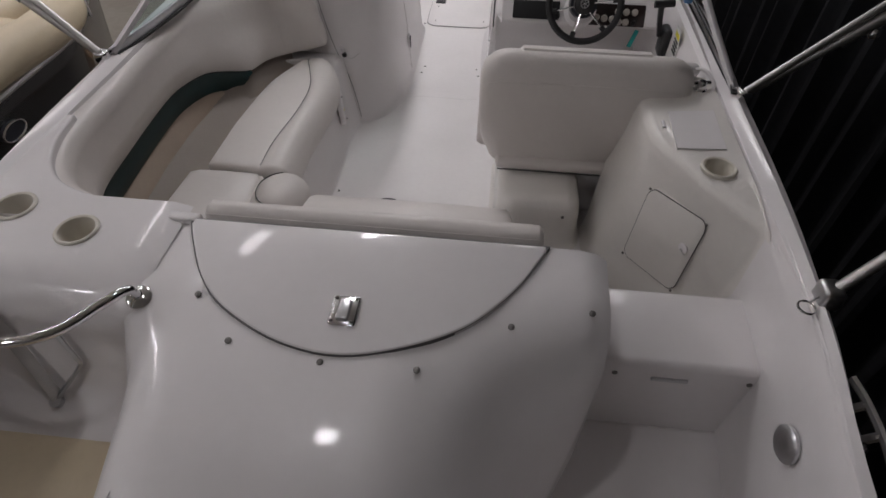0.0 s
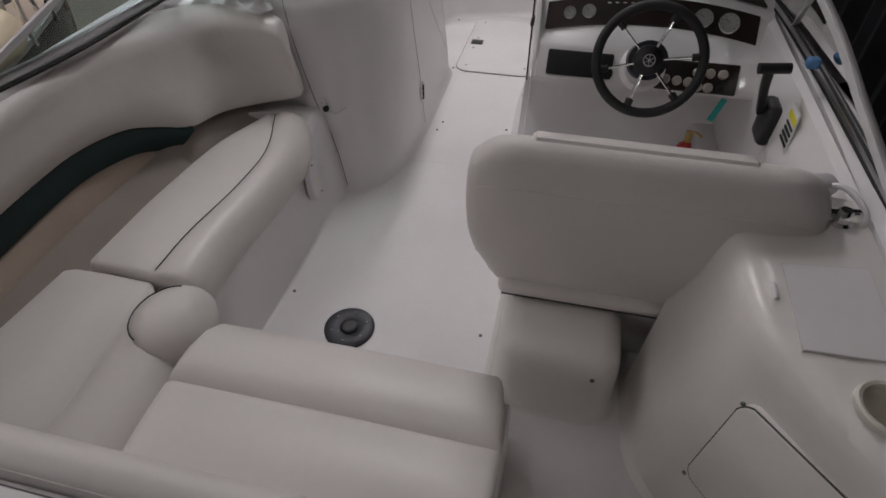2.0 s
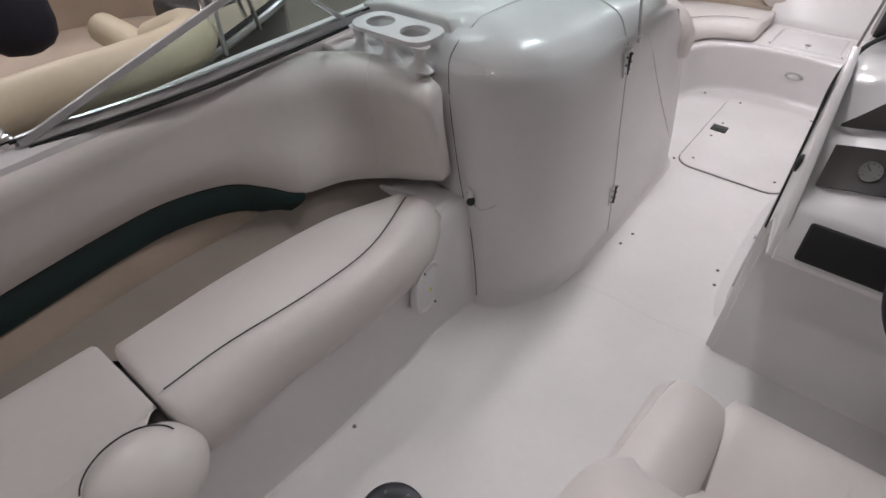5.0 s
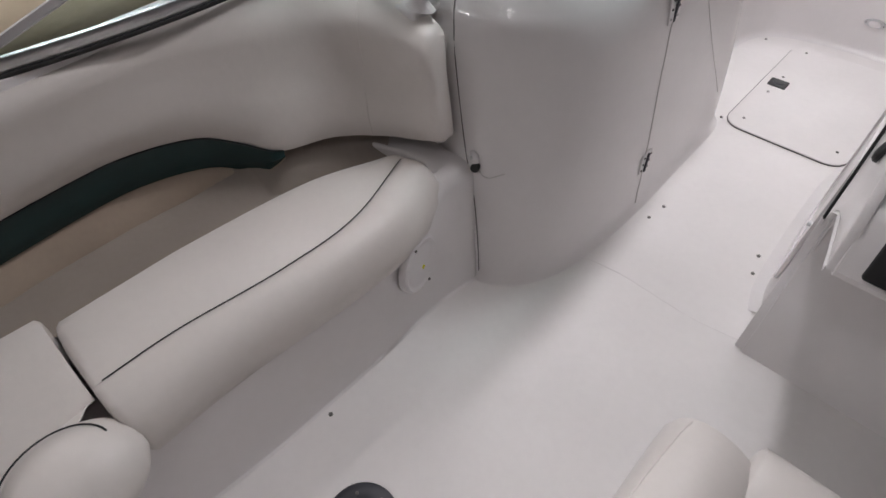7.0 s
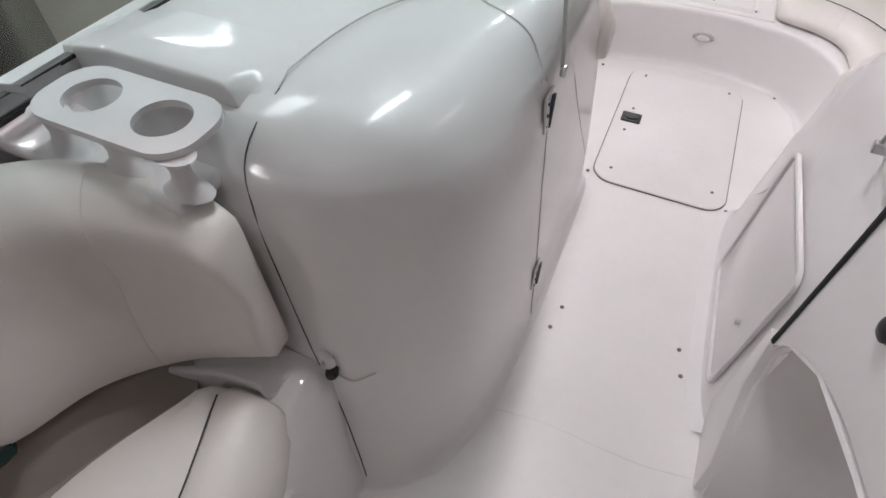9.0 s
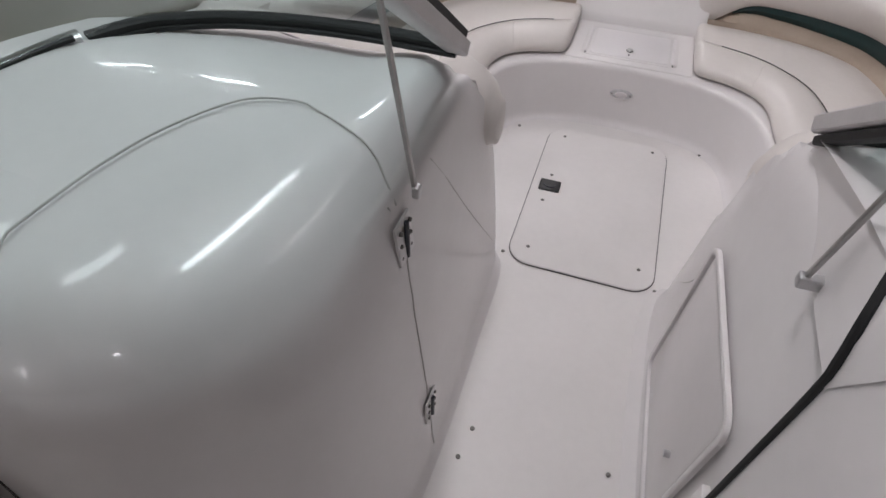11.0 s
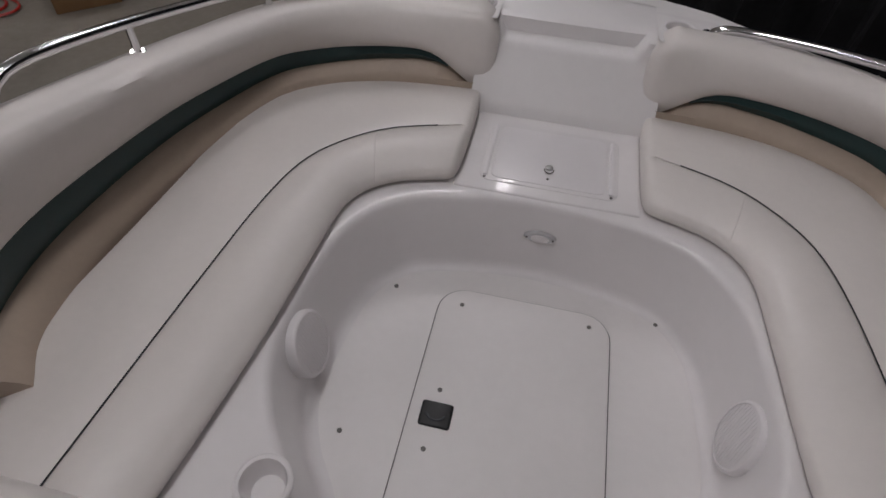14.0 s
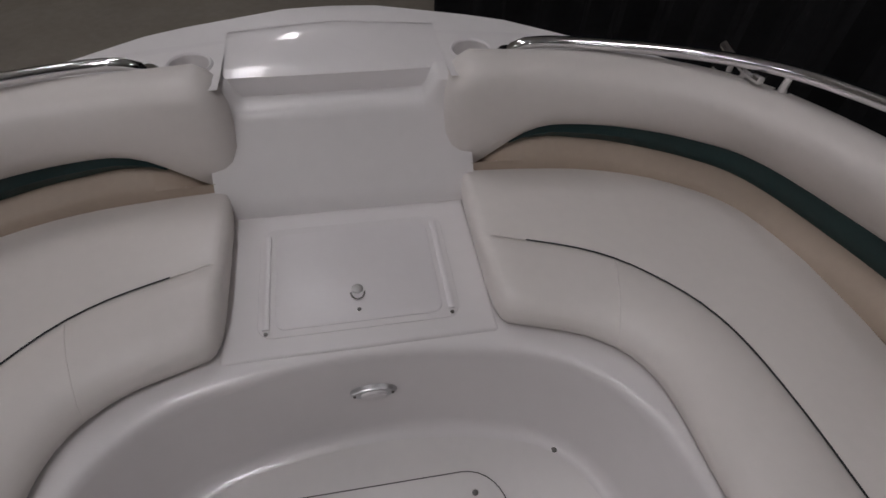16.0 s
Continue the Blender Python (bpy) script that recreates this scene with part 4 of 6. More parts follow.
    part("band", loft(bd, ring=True, caps=True), VINYL_TAN, ob, "tan vinyl band")
    part("piping", tube([r[1] for r in st][::1], 0.003, 6), PIPING, ob, "thin black piping")
    # gutter between the band and the cushions; its shade is put into the taupe
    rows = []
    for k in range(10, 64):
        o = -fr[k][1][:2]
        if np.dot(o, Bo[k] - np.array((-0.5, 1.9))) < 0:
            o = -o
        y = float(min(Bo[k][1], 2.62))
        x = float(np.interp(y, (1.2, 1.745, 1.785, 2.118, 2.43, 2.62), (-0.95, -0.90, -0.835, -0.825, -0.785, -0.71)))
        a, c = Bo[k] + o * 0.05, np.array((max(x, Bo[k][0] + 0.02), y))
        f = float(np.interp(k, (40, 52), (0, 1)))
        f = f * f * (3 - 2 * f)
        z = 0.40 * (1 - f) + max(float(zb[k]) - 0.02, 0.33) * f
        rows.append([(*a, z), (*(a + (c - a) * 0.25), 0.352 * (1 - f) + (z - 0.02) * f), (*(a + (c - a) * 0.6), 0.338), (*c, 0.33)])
    tagged(part("seat_recess", loft(rows), SHADE_TAUPE), "vinyl lining behind the lounge seat, taupe in place of shade", "lining", kind="structure")


coaming_pad()


# ---- passenger console ----
CON_Z = (0.0, 0.015, 0.05, 0.15, 0.3, 0.45, 0.58, 0.68, 0.735, 0.752, 0.762, 0.768, 0.771, 0.774, 0.782, 0.80, 0.818, 0.832, 0.841, 0.846)
CON_IN = (-0.022, -0.007, 0.0, 0.003, 0.008, 0.014, 0.02, 0.026, 0.041, 0.05, 0.057, 0.062, 0.0645, 0.067, 0.073, 0.093, 0.121, 0.158, 0.197, 0.24)
# the forward part of the side carries a narrow raised lip under a steeper shoulder
CON_LIP = (-0.022, -0.007, 0.0, 0.003, 0.008, 0.014, 0.02, 0.026, 0.036, 0.041, 0.047, 0.055, 0.064, 0.069, 0.074, 0.084, 0.098, 0.122, 0.165, 0.24)
FOOT = [(-0.30, 4.02), (-0.25, 3.93), (-0.242, 3.65), (-0.238, 3.3), (-0.258, 3.02), (-0.31, 2.85), (-0.40, 2.755), (-0.50, 2.738), (-0.64, 2.775), (-0.85, 2.80), (-1.08, 2.84)]
HEAD = [(-0.33, 3.98), (-0.275, 3.90), (-0.265, 3.65), (-0.262, 3.32), (-0.30, 3.08), (-0.38, 2.93), (-0.50, 2.85), (-0.62, 2.825), (-0.72, 2.82), (-0.88, 2.83), (-1.08, 2.86)]


def console_point(u, z, n=96, extra=0.0, cache={}):
    """A point of the passenger console's skin: u along the plan (0 to 1), z up."""
    if "f" not in cache:
        cache["f"], cache["h"] = cr(FOOT, n), cr(HEAD, n)
    k = min(1.0, z / 0.7)
    k = k * k * (3 - 2 * k)
    c = cache["f"] * (1 - k) + cache["h"] * k
    g = np.gradient(c, axis=0)
    g /= np.linalg.norm(g, axis=1)[:, None]
    o = np.stack([g[:, 1], -g[:, 0]], 1)
    w = np.clip((c[:, 1] - 3.22) / 0.2, 0, 1)[:, None]
    c = c + o * (float(np.interp(z, CON_Z, CON_IN)) * (1 - w) + float(np.interp(z, CON_Z, CON_LIP)) * w - extra)
    i = u * (n - 1)
    a = int(min(i, n - 2))
    q = c[a] + (c[a + 1] - c[a]) * (i - a)
    return np.array((q[0], q[1], z))


def front_slope(y):
    """Height to which both consoles rise towards the bow."""
    return float(np.interp(y, (3.64, 3.70, 3.76, 3.82, 3.88, 3.94, 3.99, 4.03), (0.90, 0.80, 0.72, 0.64, 0.54, 0.38, 0.18, -0.03)))


def passenger_console():
    ob = thing("passenger_console", "glossy white fibreglass passenger console with curved door", "console")
    n = 96
    def shelf(pt):
        # the forward end drops to a ledge for the bolster
        z = pt[2] - 0.05 * min(1.0, max(0.0, (-pt[0] - 0.30) / 0.2)) * max(0.0, (pt[1] - 3.40) / 0.26) ** 1.2 * min(1.0, max(0.0, (pt[2] - 0.6) / 0.2))
        return (pt[0], pt[1], min(z, front_slope(pt[1])))

    rows = [[shelf(console_point(u, z)) for u in np.linspace(0, 1, n)] for z in CON_Z]
    last = np.array([console_point(u, CON_Z[-1]) for u in np.linspace(0, 1, n)])
    def crown(x, y):
        s = [min(1.0, max(0.0, v)) for v in ((y - 3.06) / 0.3, (-x - 0.5) / 0.25, (-x - 0.92) / 0.18)]
        s = [v * v * (3 - 2 * v) for v in s]
        return 0.008 * s[0] * s[1] - 0.022 * s[2]

    for k in (0.15, 0.35, 0.6, 0.85, 1.0):
        row = []
        for p in last:
            tgt = np.array((-1.10, np.interp(p[1], (2.85, 4.0), (2.95, 3.72)), 0.846))
            q = p + (tgt - p) * k
            row.append(shelf((q[0], q[1], 0.846 + crown(q[0], q[1]))))
        rows.append(row)
    part("shell", loft(rows), GEL, ob)
    # door seam: up the aft edge, over the top and back to the hinges
    def u_at(x, z):
        us = np.linspace(0.5, 0.95, 200)
        return us[int(np.argmin([abs(console_point(u, z)[0] - x) for u in us]))]

    edge = []
    for z, x in ((0.03, -0.442), (0.14, -0.46), (0.27, -0.501), (0.4, -0.558), (0.52, -0.60), (0.64, -0.628), (0.72, -0.643), (0.77, -0.66), (0.81, -0.664), (0.838, -0.662)):
        edge.append(console_point(u_at(x, z), z, extra=0.001))
    part("door_gap", tube(edge, 0.0014, 6, 40), GAP, ob, "thin dark gap at the door edge")
    def hinge_at(z, extra, y=3.322):
        us = np.linspace(0.15, 0.6, 200)
        u = us[int(np.argmin([abs(console_point(v, z)[1] - y) for v in us]))]
        return console_point(u, z, extra=extra)

    e = edge[-1]
    over = [e, (-0.664, e[1] + 0.03, 0.8465), (-0.664, 3.05, 0.8495), (-0.652, 3.17, 0.852), (-0.622, 3.277, 0.8535), (-0.565, 3.376, 0.8515), (-0.49, 3.405, 0.848), (-0.455, 3.40, 0.842)] + [hinge_at(z, 0.0, y) for z, y in ((0.836, 3.386), (0.822, 3.378), (0.80, 3.37), (0.775, 3.357), (0.75, 3.335))]
    part("lid_gap", tube([(v[0], v[1], v[2] + 0.0025) for v in over], 0.0018, 6, 40), LINE, ob, "faint moulded line over the top")
    part("hinge_gap", tube([hinge_at(z, 0.0005) for z in np.linspace(0.03, 0.76, 16)], 0.0018, 6), LINE, ob, "thin gap at the hinge side")
    for z in (0.205, 0.70):
        p = hinge_at(z, 0.003)
        tip = Euler((0, radians(-6) if z > 0.5 else 0, 0)).to_matrix()
        h = part("hinge", block(p, (0.005, 0.056, 0.078), 0.0015, tip), PLASTIC_W, ob, "pale butt hinge with steel screws")
        part("knuckle", tube([p + np.array((0.005, 0, -0.037)), p + np.array((0.005, 0, 0.037))], 0.0045, 8), SLATE, h)
        for dy in (-0.015, 0.015):
            for dz in (-0.026, 0.0, 0.026):
                screw(p + np.array((0.003, dy * 1.2, dz)), (1, 0, 0), h, 0.0038)
    p = console_point(u_at(-0.524, 0.385), 0.385, extra=0.002)
    part("front_panel", loft([[(x, y, z) for y, z in ((3.74, 0.745), (3.79, 0.68), (3.83, 0.60), (3.90, 0.45), (3.97, 0.24))] for x in (-0.30, -0.6, -1.07)]), GEL, ob)
    us = np.linspace(0.0, 0.5, 300)
    seam = []
    for y, z in ((3.47, 0.745), (3.53, 0.66), (3.60, 0.56), (3.70, 0.42), (3.80, 0.28), (3.87, 0.19)):
        seam.append(console_point(us[int(np.argmin([abs(console_point(v, z)[1] - y) for v in us]))], z, extra=0.0003))
    part("front_seam", tube(seam, 0.0013, 6, 30), LINE, ob, "faint moulded seam down the side")
    lt = part("latch", block(p, (0.035, 0.02, 0.055), 0.008, Euler((0, 0, radians(-25))).to_matrix()), PLASTIC_W, ob, "door latch plate")
    part("knob", turned([(0.013, -0.004), (0.013, 0.012), (0.009, 0.018)], p + np.array((0.012, -0.006, -0.012)), (0.4, -0.9, 0.1), 16), BLACK, lt, "black latch button")
    cord = [console_point(u_at(x, z), z, extra=0.003) for x, z in ((-0.512, 0.372), (-0.49, 0.353), (-0.47, 0.352), (-0.45, 0.362), (-0.435, 0.372))]
    part("pull_cord", tube(cord, 0.0016, 6, 18), LINE, lt, "thin grey pull cord")
    part("strike", turned([(0.004, 0), (0.004, 0.012)], p + np.array((0.0, -0.008, 0.018)), (0.4, -0.9, 0.1), 10), STEEL, lt)


passenger_console()


def cup_tray():
    """A raised white tray with two cup holes on the console."""
    ob = thing("cup_tray", "raised white plastic tray with two cup holes", "cup holder", at=(-0.842, 2.858, 0.836))
    R_, H_ = 0.0455, 0.006
    def ring_plate(z, name):
        # a rounded plate with two round holes
        bm = bmesh.new()
        out = rounded(-0.152, -0.07, 0.152, 0.078, 0.058, 8)
        def hole(cx):
            return [(cx + R_ * math.cos(a), 0.005 + R_ * math.sin(a)) for a in np.linspace(0, 2 * math.pi, 28, endpoint=False)]
        loops = []
        for zz in (z - H_, z + H_):
            es = []
            for pts in (out, hole(-0.07), hole(0.07)):
                vs = [bm.verts.new((x, y, zz)) for x, y in pts]
                es.append([bm.edges.new((vs[i], vs[(i + 1) % len(vs)])) for i in range(len(vs))])
            bmesh.ops.triangle_fill(bm, use_beauty=True, edges=[e for l in es for e in l])
            loops.append(es)
        for la, lb in zip(*loops):
            for ea, eb in zip(la, lb):
                bm.faces.new((ea.verts[0], ea.verts[1], eb.verts[1], eb.verts[0]))
        bmesh.ops.recalc_face_normals(bm, faces=bm.faces)
        return part(name, bm, PLASTIC_W, ob)
    ring_plate(0.0, "top_plate")
    # three flared posts along the front edge
    for x in (-0.118, 0.004, 0.126):
        rows = []
        for z, wx, wy in ((-0.079, 0.046, 0.028), (-0.070, 0.034, 0.022), (-0.058, 0.022, 0.017), (-0.04, 0.016, 0.014), (-0.024, 0.018, 0.016), (-0.013, 0.028, 0.022), (-0.007, 0.038, 0.026)):
            rows.append([(x + wx * math.cos(a), -0.043 + wy * math.sin(a), z) for a in np.linspace(0, 2 * math.pi, 20, endpoint=False)])
        part("post", loft(rows, ring=True, caps=True), PLASTIC_W, ob)
    # raised coaming of the console behind the tray
    rows = []
    for x in np.linspace(-0.23, 0.22, 40):
        e = min(1.0, max(0.0, (0.135 - x) / 0.03))
        e = math.sqrt(max(0.0, 1 - (1 - e) ** 2))
        f = min(1.0, max(0.0, (0.215 - x) / 0.13))
        f = f * f * (3 - 2 * f)
        o = 0.02 * max(0.0, (-x - 0.12) / 0.11)
        row = [(x, 0.092, -0.06), (x, 0.092, -0.03 + 0.045 * e - o)]
        for y, low, high, k in ((0.0935, -0.022, 0.023, e), (0.098, -0.020, 0.027, e), (0.125, -0.012, 0.0275, e * 0.5 + f * 0.5), (0.16, -0.002, 0.025, f), (0.21, 0.005, 0.018, f), (0.27, 0.0075, 0.0115, f)):
            row.append((x, y, low + (high - low) * k - o))
        rows.append(row + [(x, 0.275, -0.04)])
    part("back_coaming", loft(rows, ring=True, caps=True), GEL, ob, "raised white coaming behind the tray")


cup_tray()
# shelf below the tray, at the outboard corner of the cockpit
tagged(part("corner_shelf", block((-0.905, 2.875, 0.742), (0.41, 0.20, 0.03), 0.012), GEL), "white fibreglass ledge below the cup tray", "ledge", kind="structure")


# ---- helm console ----
def dash_lift(x):
    """Rise of the arched dash towards its middle."""
    edge = min(1.0, max(0.0, (x - 0.29) / 0.045))
    return max(-0.014, 0.050 * (1 - ((x - 0.70) / 0.40) ** 2) - 0.018) * edge


def pod_inset(y, z):
    """The pod narrows towards the seat."""
    return 0.042 * min(1.0, max(0.0, (3.2 - y) / 0.41)) * min(1.0, max(0.0, (z - 0.3) / 0.15))


def helm_console():
    ob = thing("helm_console", "white fibreglass helm console with dark instrument panels", "console")
    sec = [(3.02, 0.0), (3.03, 0.02), (3.05, 0.1), (3.12, 0.19), (3.18, 0.27), (3.2, 0.36), (3.17, 0.44), (3.05, 0.53), (2.86, 0.585), (2.79, 0.60), (2.785, 0.615), (2.84, 0.70), (2.855, 0.712), (2.90, 0.722), (2.93, 0.735), (2.985, 0.80), (3.0, 0.808), (3.03, 0.815), (3.05, 0.825), (3.11, 0.93), (3.14, 0.952), (3.2, 0.958), (3.4, 0.915), (3.58, 0.85), (3.66, 0.815), (3.68, 0.78)]
    rows = []
    for x in np.linspace(0.285, 1.10, 34):
        row = []
        for k, (y, z) in enumerate(sec):
            arch = 1 - ((x - 0.72) / 0.44) ** 2
            zz = z
            if z > 0.80:
                zz = 0.80 + (z - 0.80) * (0.55 + 0.45 * max(arch, 0) ** 0.6)
            row.append((x + pod_inset(y, z) * (1.10 - x) / 0.815, y, zz + (dash_lift(x) if z > 0.715 and y < 3.7 else 0.0)))
        rows.append(row)
    first = rows[0]
    for x, d in ((0.280, 0.006), (0.2745, 0.02), (0.271, 0.045), (0.269, 0.14)):
        rows.insert(0, [(x + pod_inset(y, z) + 0.03 * min(1.0, max(0.0, (y - 3.25) / 0.25)), y + 0.012, z1 - d * (1.0 if y > 3.19 and z1 > 0.8 else 0.1)) for (y, z), (_, _, z1) in zip(sec, first)])
    part("shell", loft(rows), GEL, ob)
    poly = [tuple(v) for v in cr([(3.215, 0.365), (3.175, 0.428), (3.12, 0.483), (3.05, 0.530), (2.96, 0.567), (2.86, 0.592), (2.788, 0.608)], 20)] + [(2.835, 0.70), (2.885, 0.745), (2.96, 0.81), (3.02, 0.852), (3.09, 0.91), (3.13, 0.925), (3.235, 0.92)]
    def upright(poly, x0, x1):
        wb = bmesh.new()
        ext = bmesh.ops.extrude_face_region(wb, geom=[wb.faces.new([wb.verts.new((x0, y, z)) for y, z in poly])])
        for v in ext["geom"]:
            if isinstance(v, bmesh.types.BMVert):
                v.co.x = x1
        bmesh.ops.recalc_face_normals(wb, faces=wb.faces)
        bmesh.ops.bevel(wb, geom=[e for e in wb.edges if abs(e.verts[0].co.x - e.verts[1].co.x) < 1e-5], offset=0.003, segments=2, profile=0.5, affect="EDGES")
        return wb

    side = upright(poly, 0.270, 0.289)
    for v in side.verts:
        v.co.x += pod_inset(v.co.y, v.co.z)
    part("pod_side", side, GEL, ob)
    part("pod_gap", tube([(0.2685, 3.219, 0.375), (0.2685, 3.219, 0.72), (0.267, 3.224, 0.79), (0.271, 3.25, 0.85), (0.297, 3.31, 0.903), (0.36, 3.38, 0.922), (0.5, 3.43, 0.932), (0.8, 3.45, 0.93)], 0.006, 8, 60), RUBBER, ob, "black seam beside the pod")
    part("low_ledge", upright([(3.25, 0), (3.03, 0), (3.05, 0.1), (3.12, 0.18), (3.18, 0.25), (3.215, 0.378), (3.25, 0.378)], 0.262, 0.31), GEL, ob)
    part("front_panel", loft([[(x, y, z) for y, z in ((3.74, 0.745), (3.79, 0.68), (3.83, 0.60), (3.90, 0.45), (3.97, 0.24))] for x in (0.30, 0.6, 1.07)]), GEL, ob)
    # inboard side of the console
    fp = [(0.285, 3.17), (0.268, 3.22), (0.252, 3.32), (0.24, 3.65), (0.248, 3.93), (0.30, 4.02), (0.5, 4.04)]
    hp = [(0.285, 3.20), (0.277, 3.23), (0.272, 3.32), (0.268, 3.65), (0.28, 3.88), (0.34, 3.97), (0.5, 4.0)]
    f, h = cr(fp, 40), cr(hp, 40)
    rows = []
    for z, off in ((0.0, -0.045), (0.015, -0.012), (0.05, 0.0), (0.2, 0.003), (0.4, 0.006), (0.6, 0.01), (0.7, 0.014), (0.75, 0.024), (0.78, 0.045), (0.797, 0.08), (0.805, 0.14)):
        k = min(1, z / 0.7)
        c = f * (1 - k) + h * k
        rows.append([(p[0] + off, p[1] - off * (1.0 if i > 30 else 0.0), min(z, front_slope(p[1] - off * (i > 30)))) for i, p in enumerate(c)])
    last = rows[-1]
    for k, dz in ((0.3, 0.004), (0.65, 0.0), (1.0, -0.02)):
        rows.append([(p[0] + (1.08 - p[0]) * k, p[1] + (min(p[1], 3.72) - p[1]) * k, min(0.805 + dz, front_slope(p[1] + (min(p[1], 3.72) - p[1]) * k))) for p in last])
    part("side_wall", loft(rows), GEL, ob)
    part("front_seam", tube([(0.262, 3.945, 0.145), (0.2565, 3.88, 0.20), (0.2545, 3.80, 0.285), (0.2545, 3.735, 0.385)], 0.0016, 6, 24), LINE, ob, "faint moulded seam down the side")
    # locker door in the side wall
    M = Matrix.Translation((0.2555, 3.505, 0.265)) @ Euler((0, radians(1.9), radians(2))).to_matrix().to_4x4()
    dr = plate(rounded(-0.20, -0.21, 0.20, 0.21, 0.03), -0.004, 0.006, 0.003)
    R_ = Matrix(((0, 0, -1, 0), (-1, 0, 0, 0), (0, 1, 0, 0), (0, 0, 0, 1)))
    bmesh.ops.transform(dr, matrix=M @ R_, verts=dr.verts)
    d = part("side_door", dr, GEL, ob, "white plastic side locker door")
    fr_ = [Vector((x, y, 0.006)) for x, y in rounded(-0.215, -0.225, 0.215, 0.225, 0.035)]
    fr_ = [(M @ R_) @ v for v in fr_]
    part("door_frame", bar([tuple(v) for v in fr_ + fr_[:1]], 0.014, 0.011), GEL, ob, "moulded white door frame")
    part("side_latch", turned([(0.008, 0), (0.008, 0.012)], M @ Vector((-0.006, -0.13, -0.05)), (-1, 0, 0), 10), STEEL, d)
    part("knob", turned([(0.022, 0), (0.022, 0.007), (0.017, 0.012), (0.008, 0.014)], (0.288, 3.025, 0.71), (-1, 0, 0.15), 18), BLACK, ob, "round black knob")
    screw((0.322, 3.179, 0.102), (-0.7, -0.7, 0), ob, 0.007)
    # dark panels
    def panel(name, y0, z0, y1, z1, x0, x1, top, n=28):
        rows = []
        up = Vector((0, y1 - y0, z1 - z0))
        nrm = Vector((0, -(z1 - z0), y1 - y0)).normalized()
        for k in range(n):
            u = k / (n - 1)
            x = x0 + (x1 - x0) * u
            t = top(u)
            b = Vector((x, y0, z0 + dash_lift(x))) + nrm * 0.006
            rows.append([b - nrm * 0.008, b, b + up * t * 0.5, b + up * t, b + up * t - nrm * 0.008])
        return part(name, loft(rows), BURL, ob, "dark burl instrument panel")
    low = panel("lower_panel", 2.928, 0.733, 2.992, 0.807, 0.335, 1.045, lambda u: 0.98)
    top = panel("upper_panel", 3.045, 0.823, 3.125, 0.955, 0.325, 1.07, lambda u: max(0.04, (1 - (2 * abs(u - 0.5)) ** 3.2)) * 0.9)
    nrm = Vector((0, -0.76, 0.65))
    nr2 = Vector((0, -0.855, 0.52))
    def gauge(x, y, z, r, ax, parent):
        z += dash_lift(x)
        g = part("gauge", turned([(r, -0.006), (r, 0.008), (r * 0.9, 0.012), (r * 0.86, 0.009)], (x, y, z), ax, 28), CHROME, parent, "round chrome-rimmed gauge")
        part("dial", turned([(r * 0.87, 0.0), (r * 0.87, 0.0095), (r * 0.3, 0.0098)], (x, y, z), ax, 28), DIAL, g)
        q = Vector((0, 0, 1)).rotation_difference(ax)
        for k in range(9):
            a = radians(-135 + k * 33.75 + 90)
            c = Vector((x, y, z)) + q @ Vector((r * 0.68 * math.cos(a), r * 0.68 * math.sin(a), 0.0104))
            part("tick", block(c, (r * 0.16, r * 0.04, 0.0006), 0, (q @ Euler((0, 0, a)).to_quaternion()).to_matrix()), BLACK, g)
        a = 2.4
        c0 = Vector((x, y, z)) + q @ Vector((0, 0, 0.0112))
        c1 = Vector((x, y, z)) + q @ Vector((r * 0.6 * math.cos(a), r * 0.6 * math.sin(a), 0.0112))
        part("needle", tube([c0, c1], 0.0009, 5), SLATE, g)
    for x, r in ((0.415, 0.024), (0.48, 0.026), (0.86, 0.033), (0.945, 0.036)):
        gauge(x, 2.953, 0.771, r, nrm, low)
    for x, r, dz in ((0.452, 0.028, 0.0), (0.555, 0.043, 0.012), (0.665, 0.033, 0.024), (0.79, 0.052, 0.012), (0.93, 0.04, 0.0)):
        gauge(x, 3.067 + dz * 0.4, 0.872 + dz * 0.5, r, nr2, top)
    for k in range(9):
        part("switch_mark", block((0.545 + k * 0.026, 2.972, 0.792 + dash_lift(0.545 + k * 0.026)), (0.012, 0.003, 0.004), 0), PAPER, low)
    # radio pocket: a flat cover, its colour darkened for the shade of a recess
    nf = Vector((0, -0.84, 0.54))
    q = Euler((radians(-32.5), 0, 0)).to_matrix()
    rd = part("radio_cover", block((0.475, 2.806, 0.662), (0.225, 0.018, 0.085), 0.007, q), MATT, ob, "black plastic radio cover, darkened to look recessed")
    part("catch", block((0.585, 2.80, 0.64), (0.012, 0.02, 0.02), 0.003, q), BLACK, rd)
    # switch panel right of the wheel
    sw = part("switch_panel", block((0.865, 2.806, 0.655), (0.265, 0.014, 0.10), 0.006, q), BURL, ob, "dark switch panel with round knobs")
    for x, dz in ((0.765, -0.012), (0.803, -0.014), (0.84, -0.016), (0.865, 0.018), (0.905, 0.018), (0.945, 0.018), (0.872, -0.028), (0.905, -0.028)):
        c = Vector((x, 2.797, 0.655)) + q @ Vector((0, -0.004, dz))
        part("knob", turned([(0.016, 0), (0.016, 0.006), (0.012, 0.010)], c, nf, 16), KNOB, sw, "pale round switch knob")
    part("socket", turned([(0.014, 0), (0.014, 0.008), (0.009, 0.009), (0.008, 0.002)], Vector((0.945, 2.797, 0.655)) + q @ Vector((0, -0.004, -0.028)), nf, 16), BLACK, sw, "black power socket")
